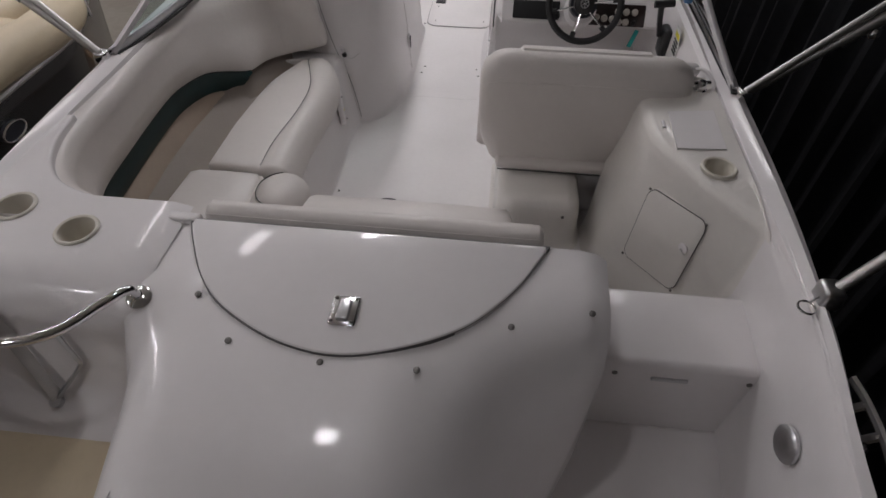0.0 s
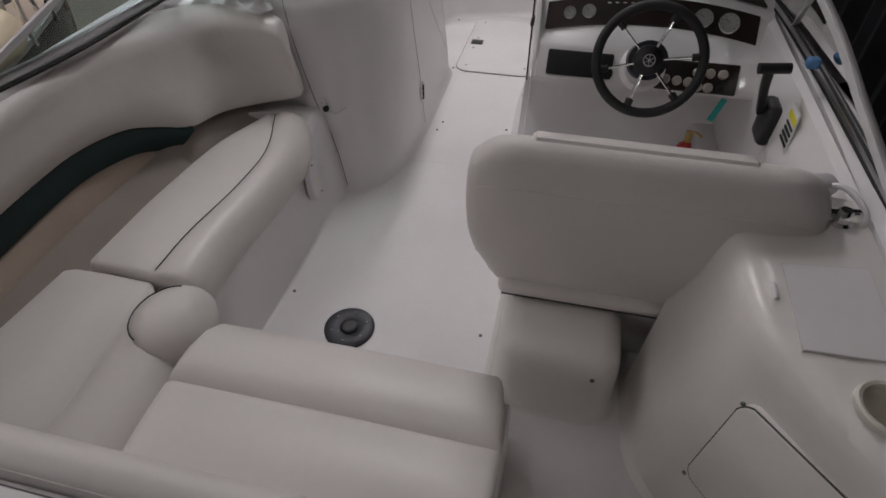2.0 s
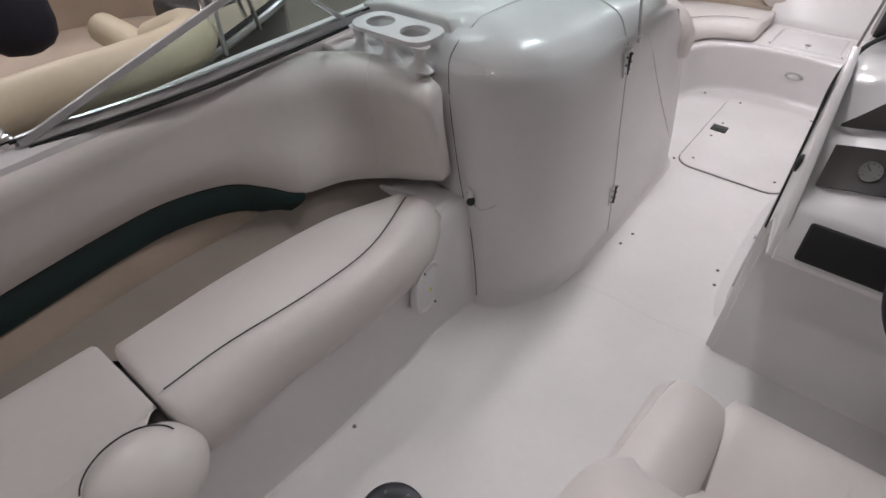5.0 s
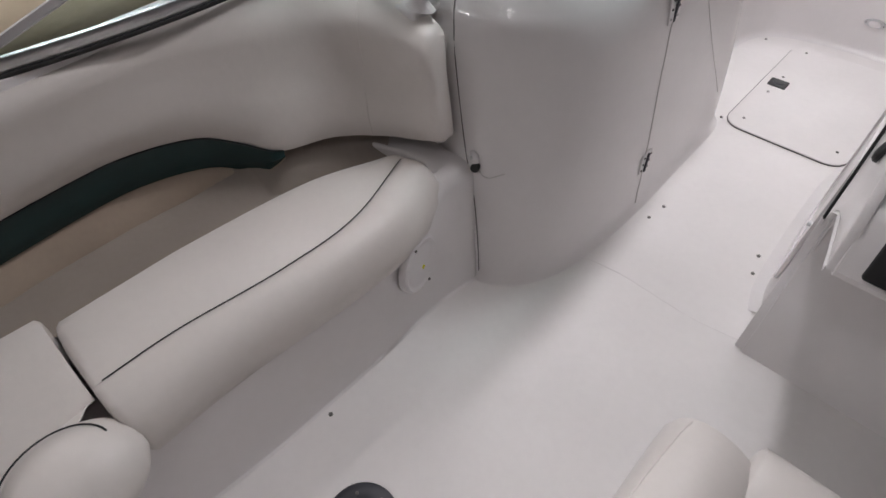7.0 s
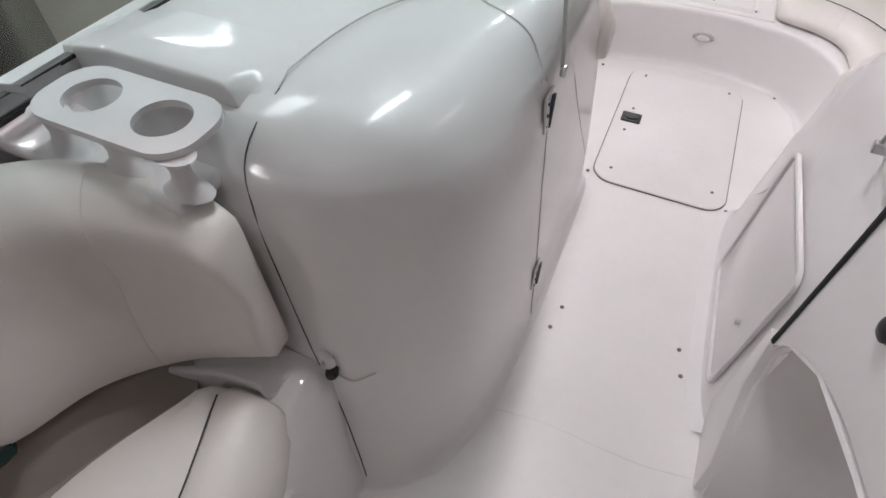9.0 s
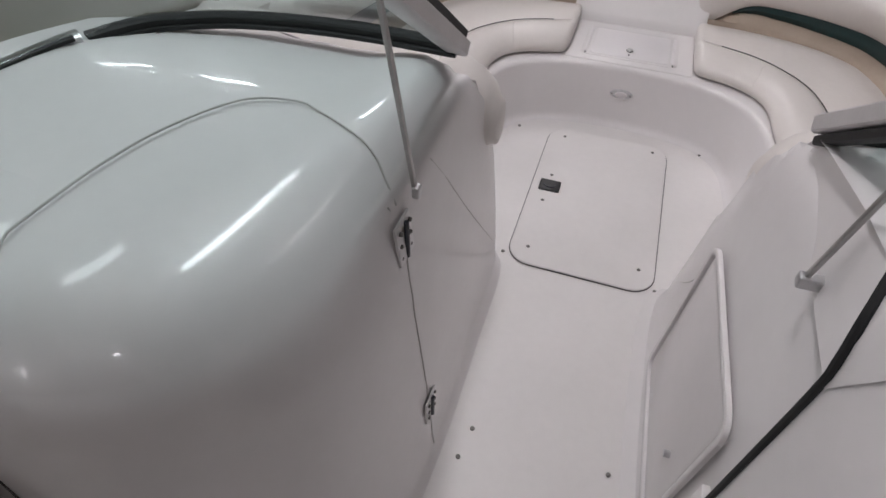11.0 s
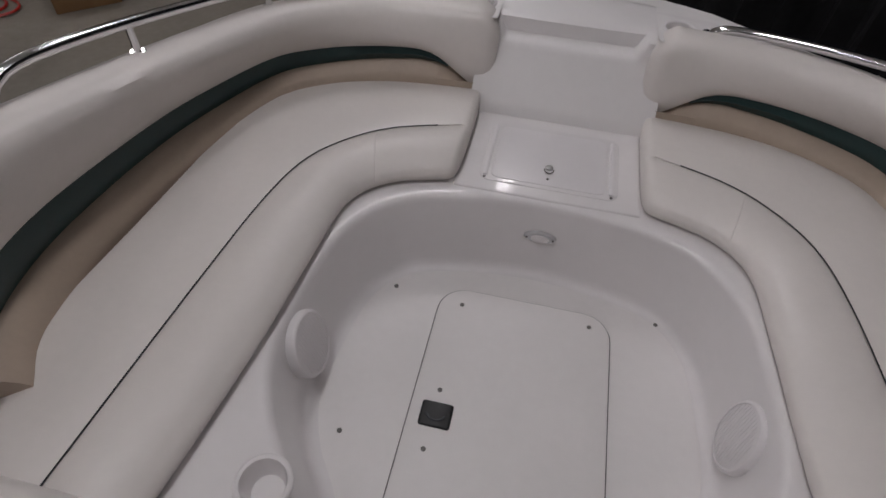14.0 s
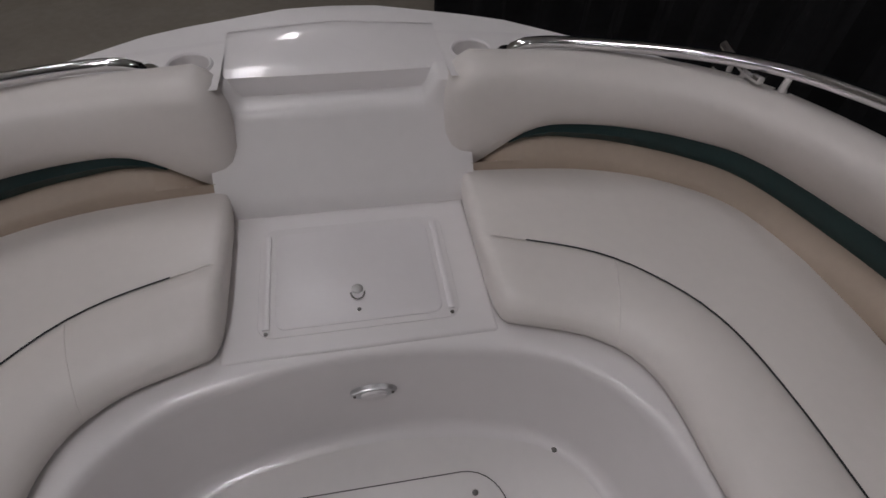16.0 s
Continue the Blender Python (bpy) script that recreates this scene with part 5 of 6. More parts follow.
    # pod behind the wheel
    part("wheel_pod", turned([(0.078, -0.03), (0.074, 0.004), (0.062, 0.02)], (0.686, 2.795, 0.675), (0, -0.88, 0.47), 32), GEL, ob)
    # lower side pod with holders
    part("foot_locker", block((1.045, 2.87, 0.14), (0.15, 0.66, 0.28), 0.035), GEL, ob)


helm_console()


def steering_wheel():
    c = Vector((0.686, 2.69, 0.75))
    nrm = Vector((0, -0.905, 0.425))
    q = Vector((0, 0, 1)).rotation_difference(nrm).to_matrix()
    ob = thing("steering_wheel", "black padded steering wheel with chrome spokes", "steering wheel", at=tuple(c))
    R_ = 0.163
    ring = [q @ Vector((R_ * math.cos(a), R_ * math.sin(a), 0)) for a in np.linspace(0, 2 * math.pi, 49)]
    part("rim", tube(ring, 0.0155, 12), RUBBER, ob)
    hb = part("hub", turned([(0.044, -0.045), (0.048, -0.03), (0.046, -0.012), (0.036, -0.004), (0.018, 0.0)], (0, 0, 0), nrm, 28), BLACK, ob)
    em = [q @ Vector((0.018 * math.cos(a), 0.018 * math.sin(a), 0.001)) for a in np.linspace(0, 2 * math.pi, 25)]
    part("emblem", tube(em, 0.0015, 6), STEEL, hb, "small grey emblem ring")
    for k in range(3):
        a = k * math.pi / 3 + 0.5
        part("emblem_bar", tube([q @ Vector((0.016 * math.cos(a), 0.016 * math.sin(a), 0.0005)), q @ Vector((-0.016 * math.cos(a), -0.016 * math.sin(a), 0.0005))], 0.0012, 5), STEEL, hb)
    part("column", tube([q @ Vector((0, 0, -0.14)), q @ Vector((0, 0, -0.03))], 0.062, 24), SLATE, ob)
    for k in range(6):
        a = radians((67, 136, 196, 254, 313, 9)[k])
        s0, s1 = q @ Vector((0.044 * math.cos(a), 0.044 * math.sin(a), -0.018)), q @ Vector(((R_ - 0.012) * math.cos(a), (R_ - 0.012) * math.sin(a), 0))
        sp = part("spoke", bar([s0, s1], 0.010, 0.004), CHROME, ob, "flat chrome spoke")
        part("grip", bar([s1 + (s0 - s1) * 0.22, s1], 0.022, 0.018), RUBBER, sp, "black rubber end of the spoke")


steering_wheel()


def helm_seat():
    ob = thing("helm_chair", "wide off-white vinyl helm seat on a fibreglass box", "seat")
    # shell of the back with its two side wings; x from side to side
    rows = []
    n = 34
    for x in np.linspace(0.262, 0.995, n):
        e = min(1.0, min(x - 0.252, 1.005 - x) / 0.105)
        e = math.sqrt(max(0.0, 1 - (1 - e) ** 2))
        top, low, fwd = 0.085 * (1 - e), 0.125 * (1 - e), 0.03 * (1 - e)
        rows.append(soft([(x + 0.2 * max(0.0, 0.40 - x) * min(1.0, max(0.0, (y - 1.88) / 0.22)), y + fwd, z) for y, z in ((2.13, 0.30 + low), (2.10, 0.275 + low), (2.05, 0.31 + low), (1.97, 0.45 + low * 0.4), (1.895, 0.62), (1.868, 0.74 - top * 0.3), (1.868, 0.825 - top), (1.882, 0.875 - top), (1.924, 0.896 - top), (1.975, 0.87 - top), (2.04, 0.785 - top * 0.7), (2.105, 0.675 - top * 0.2), (2.148, 0.59), (2.158, 0.50), (2.16, 0.40 + low * 0.5))], 45))
    part("backrest", loft(rolled(rows, 0.02), ring=True, caps=True), VINYL, ob)
    grid = np.array(rows)
    for k in (18, 36):
        part("seam", tube([p + np.array((0, 0, 0.0008)) for p in grid[1:-1, k]], 0.0016, 6), VINYL, ob, "raised stitched seam")
    # thick inner cushion of the back, standing higher than the wings
    rows = []
    for x in np.linspace(0.398, 0.84, 16):
        rows.append(soft([(x, y, z) for y, z in ((1.97, 0.76), (1.935, 0.80), (1.905, 0.85), (1.906, 0.884), (1.93, 0.902), (1.962, 0.896), (1.992, 0.862), (2.04, 0.755), (2.13, 0.62), (2.215, 0.53), (2.25, 0.475), (2.17, 0.44), (2.02, 0.58))], 39))
    part("back_cushion", loft(rolled(rows, 0.022), ring=True, caps=True), VINYL, ob)
    sec = np.array(rows[8])
    c = sec.mean(0)
    part("seam", tube([c + (v - c) * 1.003 for v in sec[4:30]], 0.0013, 6), VINYL, ob, "stitched vinyl seam")
    # seat pad with a front roll
    rows = []
    for x in np.linspace(0.392, 0.82, 16):
        rows.append(soft([(x, y, z) for y, z in ((2.12, 0.33), (2.12, 0.455), (2.16, 0.476), (2.28, 0.474), (2.40, 0.484), (2.46, 0.48), (2.505, 0.45), (2.515, 0.40), (2.49, 0.345), (2.4, 0.33))], 32))
    part("seat_pad", loft(rolled(rows, 0.016), ring=True, caps=True), VINYL, ob)
    part("seam", tube([(0.602, 2.24, 0.4765), (0.602, 2.28, 0.4755), (0.602, 2.40, 0.485), (0.602, 2.46, 0.4815)], 0.0014, 6), VINYL, ob)
    # side rolls of the seat, higher than the pad and falling forward
    for x0, x1 in ((0.244, 0.398), (0.828, 0.995)):
        rows = []
        for y in np.linspace(2.13, 2.44, 12):
            h = float(np.interp(y, (2.13, 2.22, 2.32, 2.40, 2.44), (0.595, 0.575, 0.548, 0.522, 0.495)))
            w = x1 - x0
            rows.append(soft([(x0 + w * u, y, z) for u, z in ((0.06, 0.34), (0.0, 0.41), (0.01, h - 0.06), (0.12, h - 0.018), (0.36, h + 0.002), (0.68, h - 0.004), (0.93, h - 0.03), (1.0, h - 0.08), (0.98, 0.40), (0.9, 0.34))], 30))
        part("side_bolster", loft(rolled(rows, 0.03), ring=True, caps=True), VINYL, ob)
        part("seam", tube([p + np.array((0, 0, 0.0006)) for p in np.array(rows)[:, 6]], 0.0014, 6), VINYL, ob, "stitched vinyl seam")
    # pale lip under the back
    rows = []
    for x in np.linspace(0.352, 0.90, 22):
        e = math.sqrt(max(0.0, 1 - ((x - 0.626) / 0.29) ** 4))
        rows.append([(x, 2.06 + 0.055 * math.cos(a), 0.322 + 0.012 * e + (0.032 + 0.022 * e) * math.sin(a)) for a in np.linspace(0, 2 * math.pi, 18, endpoint=False)])
    part("lower_pad", loft(rolled(rows, 0.02), ring=True, caps=True), VINYL, ob)
    part("lip_piping", tube([(x, 2.028, 0.284) for x in np.linspace(0.345, 0.90, 12)], 0.003, 6), SEAM, ob, "dark piping under the back")
    # moulded box, standing out behind the seat
    rows = []
    for z, o in ((0.0, 0.022), (0.006, 0.012), (0.018, 0.004), (0.04, 0.0), (0.18, -0.006), (0.225, -0.012), (0.25, -0.024), (0.264, -0.044), (0.27, -0.075)):
        rows.append([(x, y, z) for x, y in rounded(0.345 - o, 1.83 - o, 0.722 + o, 2.48 + o, 0.085 + o, 8)])
    part("box", loft(rows, ring=True, caps=True), GEL_WARM, ob, "white fibreglass seat box")
    part("rear_box", block((0.86, 2.3, 0.15), (0.34, 0.40, 0.30), 0.03), GEL, ob, "white fibreglass side of the box")
    screw((0.638, 1.832, 0.20), (0, -1, 0), ob, 0.007)


helm_seat()


def extinguisher():
    ob = thing("fire_extinguisher", "small red fire extinguisher on the helm foot wall", "extinguisher", at=(0.945, 2.99, 0.04))
    q = Vector((0.05, 0.12, 1)).normalized()
    part("bottle", turned([(0.03, 0), (0.038, 0.008), (0.04, 0.03), (0.04, 0.19), (0.034, 0.215), (0.018, 0.232), (0.015, 0.24)], (0, 0, 0), q, 24), RED, ob)
    part("label", turned([(0.0406, 0.07), (0.0406, 0.14)], (0, 0, 0), q, 24), PAPER, ob, "white label")
    part("strap", turned([(0.041, 0.15), (0.043, 0.152), (0.043, 0.166), (0.041, 0.168)], (0, 0, 0), q, 24), BLACK, ob, "black strap")
    v = part("valve", turned([(0.012, 0.238), (0.014, 0.25), (0.014, 0.27), (0.008, 0.285)], (0, 0, 0), q, 14), BRASS, ob, "brass valve")
    part("lever", bar([(0.0, 0.03, 0.285), (0.03, 0.0, 0.30), (0.05, -0.02, 0.295)], 0.012, 0.006), BRASS, v)
    part("bracket", block((0.012, 0.045, 0.12), (0.05, 0.02, 0.2), 0.005), BLACK, ob)


extinguisher()


def throttle():
    ob = thing("throttle_lever", "black throttle lever box on the cockpit side", "throttle", at=(1.045, 2.55, 0.66))
    part("base", block((0, 0, 0), (0.045, 0.10, 0.13), 0.02), BLACK, ob)
    part("lever", bar([(-0.03, 0.0, 0.03), (-0.055, -0.03, 0.12), (-0.07, -0.06, 0.185)], 0.03, 0.022, smooth=10), BLACK, ob)
    part("handle", tube([(-0.10, -0.065, 0.187), (-0.02, -0.06, 0.193)], 0.015, 14), BLACK, ob)
    part("tape", block((0.035, -0.04, 0.205), (0.035, 0.032, 0.03), 0.01), BLUE, ob, "strip of blue tape")


throttle()


def cockpit_side():
    """The inner side of the cockpit beside the helm."""
    rows = []
    for y in np.linspace(1.97, 3.3, 16):
        rows.append([(1.06, y, 0.0), (1.075, y, 0.3), (1.07, y, 0.5), (1.055, y, 0.62), (1.06, y, 0.72), (1.075, y, 0.785), (1.095, y, 0.797)])
    tagged(part("cockpit_side_starboard", loft(rows), GEL), "white fibreglass inner cockpit side beside the helm", "wall", kind="structure")
    ob = thing("warning_label", "yellow and black warning label on the cockpit side", "label", at=(1.056, 2.40, 0.725))
    part("sheet", block((-0.002, 0, 0), (0.003, 0.075, 0.12), 0.0, Euler((0, radians(-4), 0)).to_matrix()), PAPER, ob)
    part("band", block((-0.005, 0.0, 0.04), (0.003, 0.07, 0.036), 0.0), YELLOW, ob)
    for k in range(4):
        part("bar", block((-0.005, 0.0, 0.008 - 0.016 * k), (0.003, 0.06, 0.007), 0.0), BLACK, ob)
    tagged(part("hang_tag", block((0.965, 2.80, 0.545), (0.022, 0.006, 0.09), 0.003, Euler((0, radians(15), 0)).to_matrix()), TEAL), "narrow teal plastic key tag under the helm", "tag")


cockpit_side()


# ---- galley unit ----
def galley_unit():
    ob = thing("galley_unit", "white fibreglass galley unit with locker door", "cabinet")
    topc = cr([(0.82, 2.0), (0.82, 1.82), (0.825, 1.70), (0.843, 1.61), (0.915, 1.482), (1.002, 1.345), (1.06, 1.265), (1.12, 1.19)], 40)
    botc = cr([(0.77, 2.0), (0.775, 1.86), (0.785, 1.76), (0.815, 1.68), (0.90, 1.555), (0.99, 1.42), (1.05, 1.335), (1.12, 1.235)], 40)
    rows = []
    for z, k, ins in ((0.0, 0.0, -0.03), (0.015, 0.01, -0.008), (0.05, 0.05, 0.0), (0.3, 0.38, 0.0), (0.55, 0.72, 0.0), (0.70, 0.93, 0.0), (0.74, 0.99, 0.004), (0.762, 1.0, 0.016), (0.772, 1.0, 0.04), (0.775, 1.0, 0.10)):
        rows.append([(min(p[0] + ins * 0.8, 1.086), p[1] + ins * 0.55, z) for p in botc * (1 - k) + topc * k])
    last = rows[-1]
    for k in (0.5, 1.0):
        rows.append([(p[0] + (1.09 - p[0]) * k, p[1] + (min(max(p[1], 1.36), 2.0) - p[1]) * k, 0.775 + 0.012 * k) for p in last])
    part("galley_shell", loft(rows), GEL_WARM, ob)
    # locker door, lying on the sloping face
    A, B_, C, D_ = Vector((0.861, 1.560, 0.624)), Vector((0.998, 1.361, 0.655)), Vector((0.994, 1.383, 0.30)), Vector((0.851, 1.584, 0.272))
    nrm = (B_ - A).cross(D_ - A).normalized()
    if nrm.y > 0:
        nrm = -nrm
    def quad(a, b, c, d, lift, inset):
        m = (a + b + c + d) / 4
        pts = [p + (m - p) * inset for p in (a, b, c, d)]
        out = []
        for i in range(4):
            p, pr, nx = pts[i], pts[i - 1], pts[(i + 1) % 4]
            for t in np.linspace(0, 1, 5):
                u, v = p + (pr - p) * 0.1, p + (nx - p) * 0.1
                out.append((u * (1 - t) + v * t) * 0.5 + (u * (1 - t) ** 2 + p * 2 * t * (1 - t) + v * t * t) * 0.5)
        return [p + nrm * (lift + 0.005) for p in out]
    rim = quad(A, B_, C, D_, 0.0005, 0.0)
    part("door_gap", tube([*rim, rim[0]], 0.0022, 6), SEAM, ob, "dark gap round the door")
    d = part("door", loft([quad(A, B_, C, D_, -0.02, -0.004), quad(A, B_, C, D_, 0.0, 0.0), quad(A, B_, C, D_, 0.003, 0.010), quad(A, B_, C, D_, 0.004, 0.024)], ring=True, caps=True), GEL_WARM, ob, "white plastic locker door")
    lp = Vector((0.955, 1.382, 0.512))
    lp = lp + nrm * (0.012 - (lp - A).dot(nrm))
    l = part("latch", turned([(0.018, 0), (0.018, 0.005), (0.012, 0.008)], lp, nrm, 16), PLASTIC_W, d)
    part("key_ring", tube([lp + nrm * 0.012, lp + nrm * 0.018 + Vector((0.02, 0, -0.02))], 0.004, 8), CHROME, l)
    for p in quad(A, B_, C, D_, 0.006, -0.045)[2::5]:
        screw(p, nrm, ob, 0.005)
    # sink lid, tap and cup holder on top
    def on_top(bm):
        for v in bm.verts:
            v.co.z += 0.775 + 0.012 * min(1.0, max(0.0, (v.co.x - 0.90) / 0.19))
        return bm
    part("sink_gap", on_top(plate([(0.9025, 1.782), (1.0555, 1.79), (1.0485, 1.5665), (0.8985, 1.5695)], -0.01, 0.0008, 0)), LINE, ob, "thin dark gap")
    part("sink_lid", on_top(plate([(0.904, 1.78), (1.054, 1.788), (1.047, 1.568), (0.900, 1.571)], -0.01, 0.0018, 0)), GEL, ob, "white sink lid")
    part("lid_catch", block((0.876, 1.70, 0.777), (0.010, 0.04, 0.008), 0.003), PLASTIC_W, ob)
    tp = thing("shower_tap", "chrome shower tap with white hose head", "tap", at=(1.04, 1.93, 0.775))
    part("body", turned([(0.026, -0.03), (0.026, 0.008), (0.018, 0.014), (0.016, 0.035), (0.012, 0.04)], n=18), CHROME, tp)
    part("cross_handle", tube([(-0.03, 0.0, 0.03), (0.03, 0.01, 0.03)], 0.008, 8), CHROME, tp)
    part("head", block((-0.03, 0.09, 0.03), (0.075, 0.05, 0.05), 0.018, Euler((0.3, 0.2, 0.5)).to_matrix()), PLASTIC_W, tp, "white shower head")
    part("hose", tube([(-0.03, 0.09, 0.03), (0.01, 0.06, 0.05), (0.04, 0.0, 0.03), (0.03, -0.02, -0.02)], 0.007, 8, 16), PLASTIC_W, tp)
    cup_well(1.006, 1.478, 0.779, "off-white recessed cup holder in the galley top", 0.043)


def cup_well(x, y, z, label, r=0.047, group="deck cup holders", plastic=None, deep=0.07):
    ob = thing("cup_holder", label, "cup holder", group, at=(x, y, z))
    part("rim", turned([(r + 0.010, -0.008), (r + 0.010, 0.002), (r + 0.006, 0.005), (r, 0.003), (r - 0.003, -0.008)], n=32, closed=False), plastic or CUP, ob)
    part("well", turned([(r - 0.002, -0.002), (r - 0.006, 0.01 - deep), (r - 0.012, -deep), (0.0015, -deep - 0.002)], n=32, closed=False), plastic or CUP, ob)
    punch(("stern_well", "coaming_corner", "hull_", "bow_bench", "bow_well", "galley_shell", "foot_locker", "deck_fill"), x, y, r + 0.001)


galley_unit()
cup_well(-0.756, 0.983, 0.802, "off-white recessed cup holder in the stern deck")
for sx in (-1, 1):
    cup_well(sx * 0.408, 4.087, 0.236, "white shallow recessed cup holder at the bow seat end", 0.042, plastic=GEL, deep=0.045)
cup_well(1.04, 2.86, 0.28, "off-white recessed cup holder beside the helm footwell", 0.04)
cup_well(1.045, 2.68, 0.28, "off-white recessed cup holder beside the helm footwell", 0.04)
cup_well(-0.975, 1.052, 0.802, "off-white recessed cup holder in the stern deck")


# ---- windshields ----
def windshield(s):
    ob = thing("windshield", "tinted curved windshield panel in an aluminium frame", "windshield", "windshield panels")
    aft = [(1.04, 3.38, 0.822), (1.11, 3.1, 0.812), (1.135, 2.5, 0.812), (1.145, 1.9, 0.806)]
    if s < 0:
        aft = [(1.0, 3.38, 0.822), (1.052, 3.1, 0.806), (1.07, 2.5, 0.796), (1.09, 2.2, 0.796), (1.135, 1.9, 0.80)]
    inner = (0.297, 3.682, 0.812)
    front = [(0.5, 3.66, 0.828), (0.75, 3.60, 0.835), (0.93, 3.52, 0.832)]
    if s < 0:
        inner, front = (0.325, 3.692, 0.828), [(0.5, 3.684, 0.832), (0.66, 3.662, 0.834), (0.80, 3.62, 0.834), (0.92, 3.54, 0.832)]
    base = cr([inner, *front, *aft], 60)
    top = cr([(0.328, 3.12, 1.24), (0.5, 3.09, 1.245), (0.72, 3.02, 1.225), (0.88, 2.88, 1.165), (0.99, 2.70, 1.085), (1.07, 2.45, 0.985), (1.10, 2.19, 0.905), (1.138, 1.885, 0.808)], 60)
    base, top = mx(base, s), mx(top, s)
    glass = loft([[b + (t - b) * k for k in np.linspace(0.0, 1, 5)] for b, t in zip(base, top)])
    part("pane", glass, GLASS, ob, "lightly tinted glass pane")
    cut = int(np.argmax(base[:, 1] < 3.48))
    part("base_seal", bar(base[:cut + 1] + np.array((0, 0, 0.004)), 0.030, 0.022), RUBBER, ob, "black rubber base seal")
    part("base_trim", bar(base + np.array((0.0, -0.004, -0.003)), 0.034, 0.010), RUBBER, ob, "thin black rubber strip")
    lean = (top - base) / np.linalg.norm(top - base, axis=1)[:, None]
    part("base_rail", bar((base + lean * 0.020)[cut:], 0.020, 0.036), STEEL, ob, "pale aluminium base rail")
    part("pane_gasket", bar((base + lean * 0.041)[cut:], 0.014, 0.008), RUBBER, ob, "black rubber pane gasket")
    part("top_rail", bar(top, 0.026, 0.020), PALE_ALU, ob, "flat pale aluminium top rail")
    e0, e1 = base[0] + np.array((0, 0, 0.006)), top[0]
    part("inner_post", bar([e0 + (e1 - e0) * k for k in np.linspace(0, 1, 6)], 0.042, 0.03), PALE_ALU, ob, "wide pale end post")
    off = np.array((0.0, 0.010, 0.022)) if s < 0 else np.array((0.0, -0.016, -0.02))
    part("post_seal", bar([e0 + off + (e1 - e0) * k for k in np.linspace(0, 1, 6)], 0.026, 0.016), RUBBER, ob, "black rubber edge seal")
    for k in (0.25, 0.42, 0.6, 0.8):
        screw(e0 + (e1 - e0) * k + np.array((0, -0.006, 0.016)), (0, -0.55, 0.8), ob, 0.005)
    fx, fy, fz, ty, tz = (0.286, 3.362, 0.775, 3.345, 1.062) if s < 0 else (0.264, 3.383, 0.762, 3.37, 1.04)
    part("strut", bar([(s * fx, fy, fz), (s * (0.318 if s < 0 else 0.289), ty, tz)], 0.008, 0.007), DULL, ob, "thin aluminium strut")
    part("strut_foot", block((s * (fx - 0.004 if s < 0 else fx + 0.008), fy, fz - 0.008), (0.012 if s < 0 else 0.034, 0.018, 0.02), 0.003), STEEL, ob)
    # a mid post on the side pane
    k = 34
    part("side_post", bar([base[k], top[k]], 0.018, 0.012), STEEL, ob)


windshield(-1)
windshield(1)


# ---- stern rail, bimini struts, fittings ----
def stern_rail():
    ob = thing("stern_rail", "bent chrome grab rail over the stern step well", "grab rail")
    part("bar", tube([(-0.50, 0.80, 0.785), (-0.51, 0.79, 0.82), (-0.55, 0.74, 0.82), (-0.62, 0.665, 0.81), (-0.74, 0.63, 0.80), (-0.9, 0.66, 0.79), (-1.05, 0.68, 0.785)], 0.0125, 12, 40), CHROME, ob)
    part("foot", turned([(0.03, -0.004), (0.03, 0.008), (0.018, 0.016)], (-0.50, 0.80, 0.778), (0.1, -0.3, 1), 16), CHROME, ob)
    lad = thing("boarding_ladder", "folded grey metal boarding ladder leg on the step", "ladder")
    part("leg", bar([(-0.90, 0.755, 0.725), (-0.862, 0.732, 0.645), (-0.797, 0.676, 0.462)], 0.030, 0.012), DULL, lad)
    # bent bar added in place of the shadow of leg and rail
    part("brace", bar([(-0.797, 0.676, 0.462), (-0.716, 0.716, 0.556), (-0.703, 0.722, 0.578), (-0.742, 0.748, 0.69)], 0.014, 0.010), STEEL, lad)
    part("pad", turned([(0.016, -0.012), (0.016, 0.010)], (-0.800, 0.668, 0.452), (0, -0.4, 1), n=14), STEEL, lad)


stern_rail()


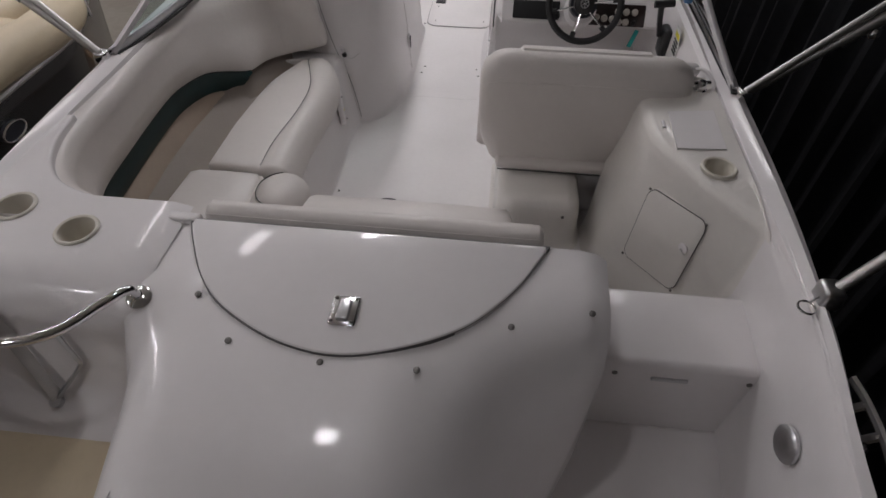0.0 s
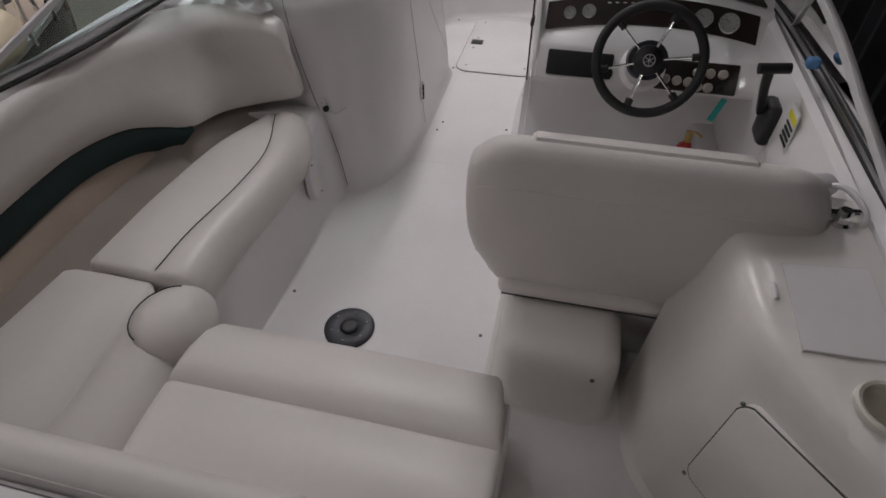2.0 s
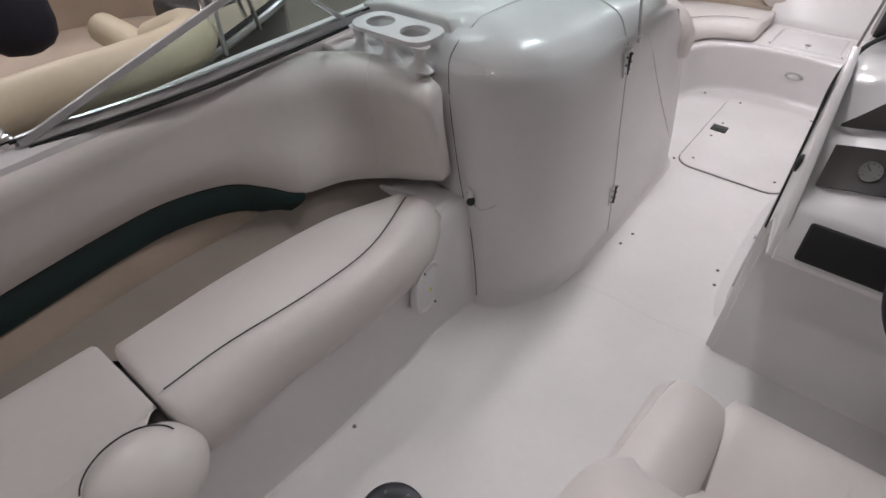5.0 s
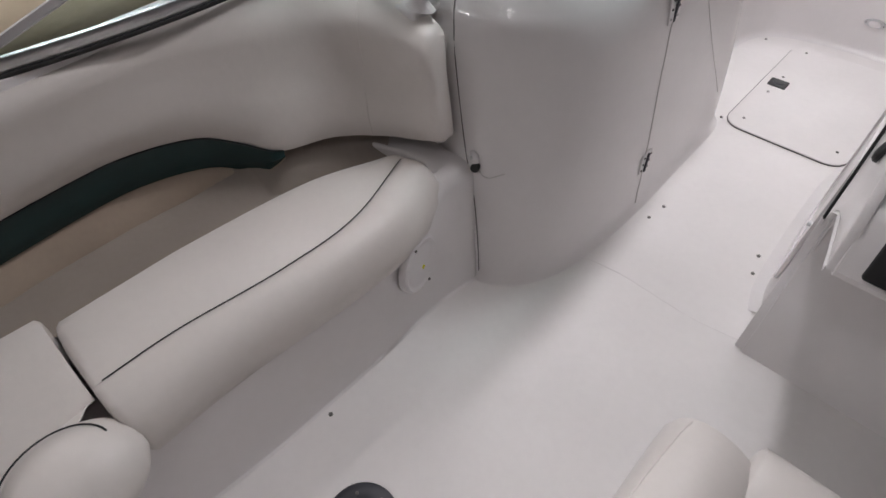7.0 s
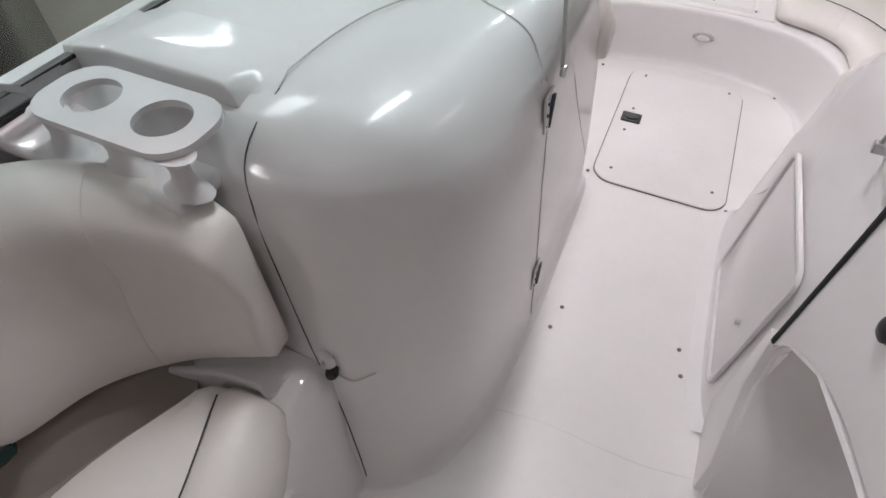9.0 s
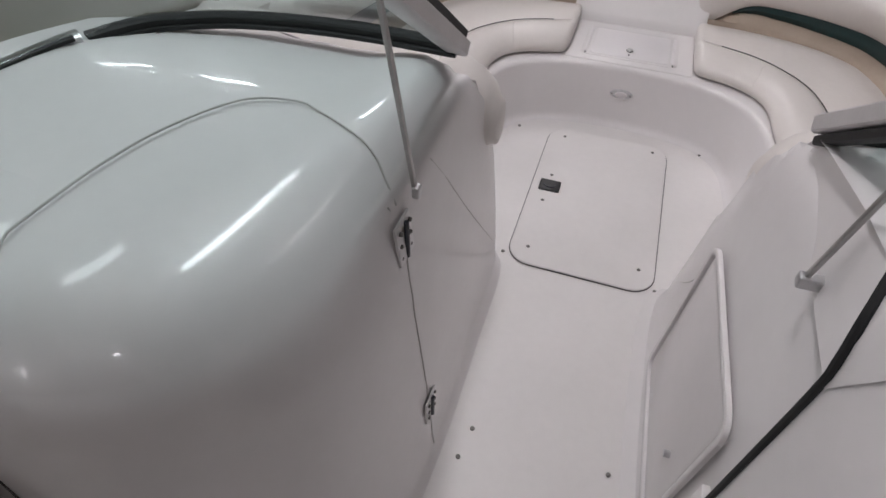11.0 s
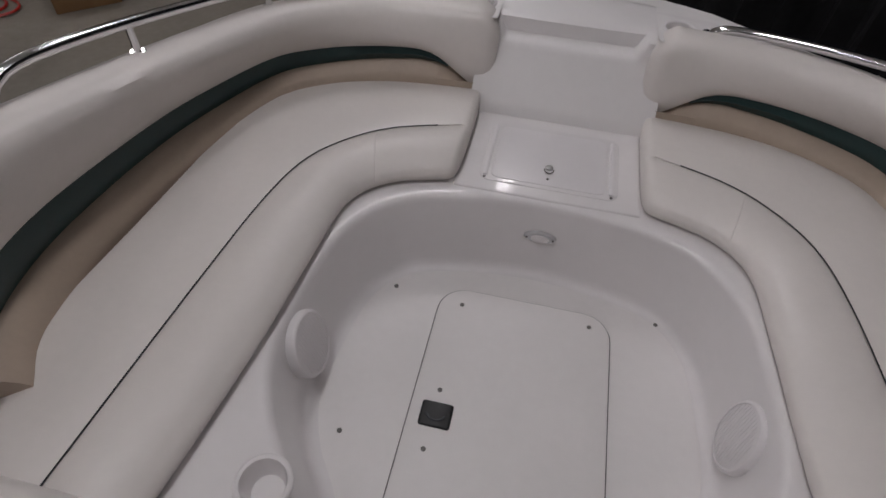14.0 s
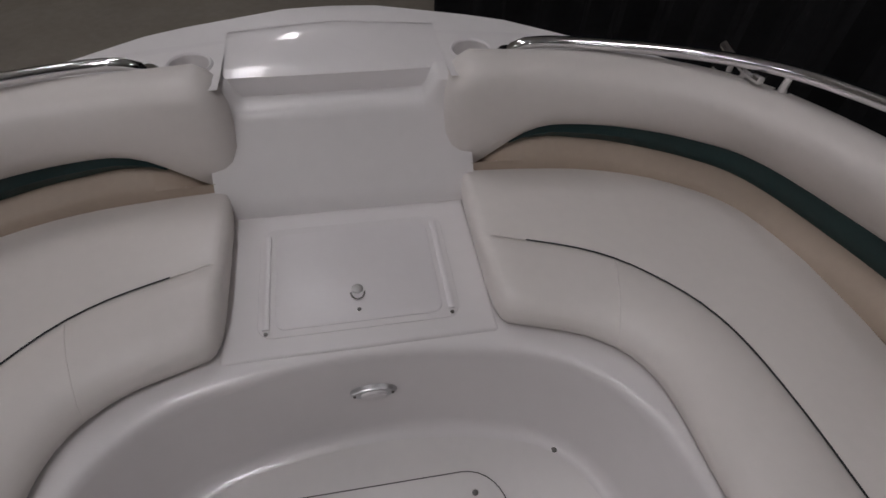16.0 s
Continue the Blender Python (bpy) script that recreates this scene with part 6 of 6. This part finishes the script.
def bimini():
    for s in (-1, 1):
        ob = thing("folded_bimini", "folded aluminium bimini frame tubes fixed to the gunwale", "canopy frame", "bimini frames")
        foot = Vector((s * 1.16, 1.86, 0.81))
        d = Vector((s * 0.80, 0.12, 0.62))
        part("main_tube", tube([foot, foot + d * 1.6], 0.0145, 12), DULL, ob)
        part("second_tube", tube([foot + Vector((0, -0.01, 0.02)), foot + d * 1.6 + Vector((0, 0.1, 0.10))], 0.0125, 12), DULL, ob)
        part("foot", block(foot, (0.05, 0.05, 0.045), 0.012), CHROME, ob)
        part("sleeve", tube([foot + d * 0.30, foot + d * 0.95], 0.019, 12), DULL, ob, "grey telescopic sleeve")
        part("slider", block(foot + d * 0.52, (0.06, 0.05, 0.06), 0.015), STEEL, ob)
        part("knob", turned([(0.02, 0), (0.02, 0.02), (0.012, 0.03)], foot + d * 0.42 + Vector((0, 0, -0.03)), (0, -0.3, -1), 14), CHROME, ob)
        ob2 = thing("bimini_brace", "grey telescopic bimini brace tube on the gunwale", "brace tube", "bimini frames")
        f2 = Vector((s * 1.13, 0.965, 0.815))
        part("tube", tube([f2, f2 + Vector((s * 0.40, 0.10, 0.62)) * 1.6], 0.0145, 12), DULL, ob2)
        part("clamp", block(f2, (0.05, 0.06, 0.06), 0.012), STEEL, ob2)
        part("pin_ring", tube([(s * 1.075 + 0.02 * math.cos(a), 0.93 + 0.02 * math.sin(a), 0.803) for a in np.linspace(0, 2 * math.pi, 20)], 0.003, 6), CHROME, ob2)
        part("lanyard", tube([(s * 1.085, 0.945, 0.805), (s * 1.105, 0.955, 0.815), f2], 0.002, 6), STEEL, ob2)
    cl = thing("cleat", "chrome mooring cleat on the hull corner", "cleat", "mooring cleats", at=(1.12, 0.68, 0.72))
    part("base", block((0, 0, 0), (0.03, 0.12, 0.02), 0.006), CHROME, cl)
    part("horn", tube([(0.03, -0.10, 0.03), (0.035, -0.04, 0.035), (0.035, 0.04, 0.035), (0.03, 0.10, 0.03)], 0.011, 8, 14), CHROME, cl)
    for dy in (-0.035, 0.035):
        part("stem", tube([(0, dy, 0.0), (0.034, dy, 0.034)], 0.01, 8), CHROME, cl)


bimini()


# ---- the neighbouring boat and things in the hall ----
def other_boat():
    ob = thing("neighbour_boat", "charcoal-hulled boat with cream vinyl seats standing alongside", "boat", at=(-3.35, 1.9, 0))
    rows = []
    for y in np.linspace(-2.6, 2.3, 30):
        w = float(np.interp(y, (-2.6, 0.8, 1.6, 2.3), (1.38, 1.42, 1.05, 0.1)))
        z = float(np.interp(y, (-2.6, 1.5, 4.2), (0.50, 0.52, 0.45)))
        rows.append([(w * 0.35, y, -1.0), (w * 0.9, y, -0.5), (w, y, z - 0.16), (w + 0.01, y, z - 0.06), (w - 0.01, y, z - 0.02)])
    part("hull_side", loft(rows), DARKHULL, ob, "dark charcoal hull side")
    part("hull_side", loft([mx(r, -1) for r in rows]), DARKHULL, ob, "dark charcoal hull side")
    part("rub_rail", tube([r[3] for r in rows], 0.018, 8), STEEL, ob)
    deck = [[(x, r[0][1], r[4][2] - (0.5 if abs(x) < 0.8 * r[4][0] else 0.0)) for x in r[4][0] * np.array((-1, -0.86, -0.8001, -0.7999, -0.4, 0, 0.4, 0.7999, 0.8001, 0.86, 1))] for r in rows]
    part("deck", loft(deck), VINYL_TAN, ob, "tan inner deck")
    roll = [(1.30, -2.3, 0.54), (1.36, -0.8, 0.55), (1.38, 0.2, 0.56), (1.42, 0.6, 0.56), (1.36, 0.88, 0.55), (1.15, 0.98, 0.52), (0.95, 0.92, 0.44)]
    part("side_bolster", tube(roll, 0.10, 16, 50), VINYL_CREAM, ob, "fat cream vinyl side bolster")
    part("inner_roll", tube([(0.92, -1.5, 0.42), (0.97, 0.2, 0.44), (1.1, 0.5, 0.44), (1.15, 0.75, 0.42), (0.9, 0.85, 0.42), (0.5, 0.88, 0.42)], 0.08, 14, 40), VINYL_CREAM, ob, "cream vinyl seat roll")
    part("bench", block((0.1, -0.3, 0.25), (1.2, 0.5, 0.3), 0.08), VINYL_CREAM, ob)
    part("bench_back", block((0.2, -0.62, 0.55), (1.2, 0.2, 0.4), 0.08), VINYL_CREAM, ob)
    part("cover", block((0.3, 0.55, 0.62), (0.45, 0.35, 0.5), 0.15), NAVY, ob, "dark navy seat cover")
    oval = [(1.428, 0.13 + 0.075 * math.cos(a), 0.30 + 0.04 * math.sin(a)) for a in np.linspace(0, 2 * math.pi, 29)]
    bd = part("badge", loft([[(1.40, y, z) for _, y, z in oval[:-1]], [(1.43, y, z) for _, y, z in oval[:-1]]], ring=True, caps=True), SLATE, ob, "dark oval hull badge")
    part("badge_rim", tube([(1.432, y, z) for _, y, z in oval], 0.005, 6), CHROME, bd)
    for dx in (0.0, 0.09):
        part("grab_bar", tube([(1.28 + dx, 1.02, 0.45), (1.28 + dx, 1.04, 0.72), (1.22 + dx, 1.2, 0.76), (1.16 + dx, 1.3, 0.45)], 0.013, 8, 20), CHROME, ob)
    part("locker", block((0.75, 1.35, 0.3), (0.5, 0.4, 0.4), 0.04), DARKHULL, ob)
    part("cradle", block((0, 0.5, -1.05), (1.2, 5.0, 0.2), 0.03), CARD, ob, "timber cradle")


other_boat()


def hall_things():
    ob = thing("floor_hose", "red hose lying in loops on the hall floor", "hose")
    part("coil", tube([(-5.1 + 0.25 * math.cos(a) + 0.02 * a, 7.62 + 0.18 * math.sin(a), HALL_FLOOR + 0.02) for a in np.linspace(0, 14, 60)], 0.012, 6), RED, ob)
    b = thing("cardboard_box", "brown cardboard box on the hall floor", "box", at=(-4.24, 8.06, HALL_FLOOR))
    part("carton", block((0, 0, 0.2), (0.53, 0.5, 0.4), 0.008), CARD, b)
    part("tape", block((0, 0, 0.401), (0.06, 0.5, 0.004), 0.0), VINYL_TAN, b)
    b.rotation_euler = (0, 0, radians(45))
    b = thing("cardboard_box", "brown cardboard box beside the neighbouring boat", "box", at=(-2.0, 4.6, HALL_FLOOR))
    part("carton", block((0, 0, 0.3), (0.6, 0.6, 0.6), 0.008), CARD, b)
    # keel block under the boat
    k = thing("boat_cradle", "dark timber cradle under the boat", "cradle")
    part("beam", block((0, 1.0, HALL_FLOOR + 0.15), (1.2, 0.3, 0.3), 0.02), CARD, k)
    part("beam", block((0, 4.0, HALL_FLOOR + 0.15), (1.0, 0.3, 0.3), 0.02), CARD, k)


hall_things()
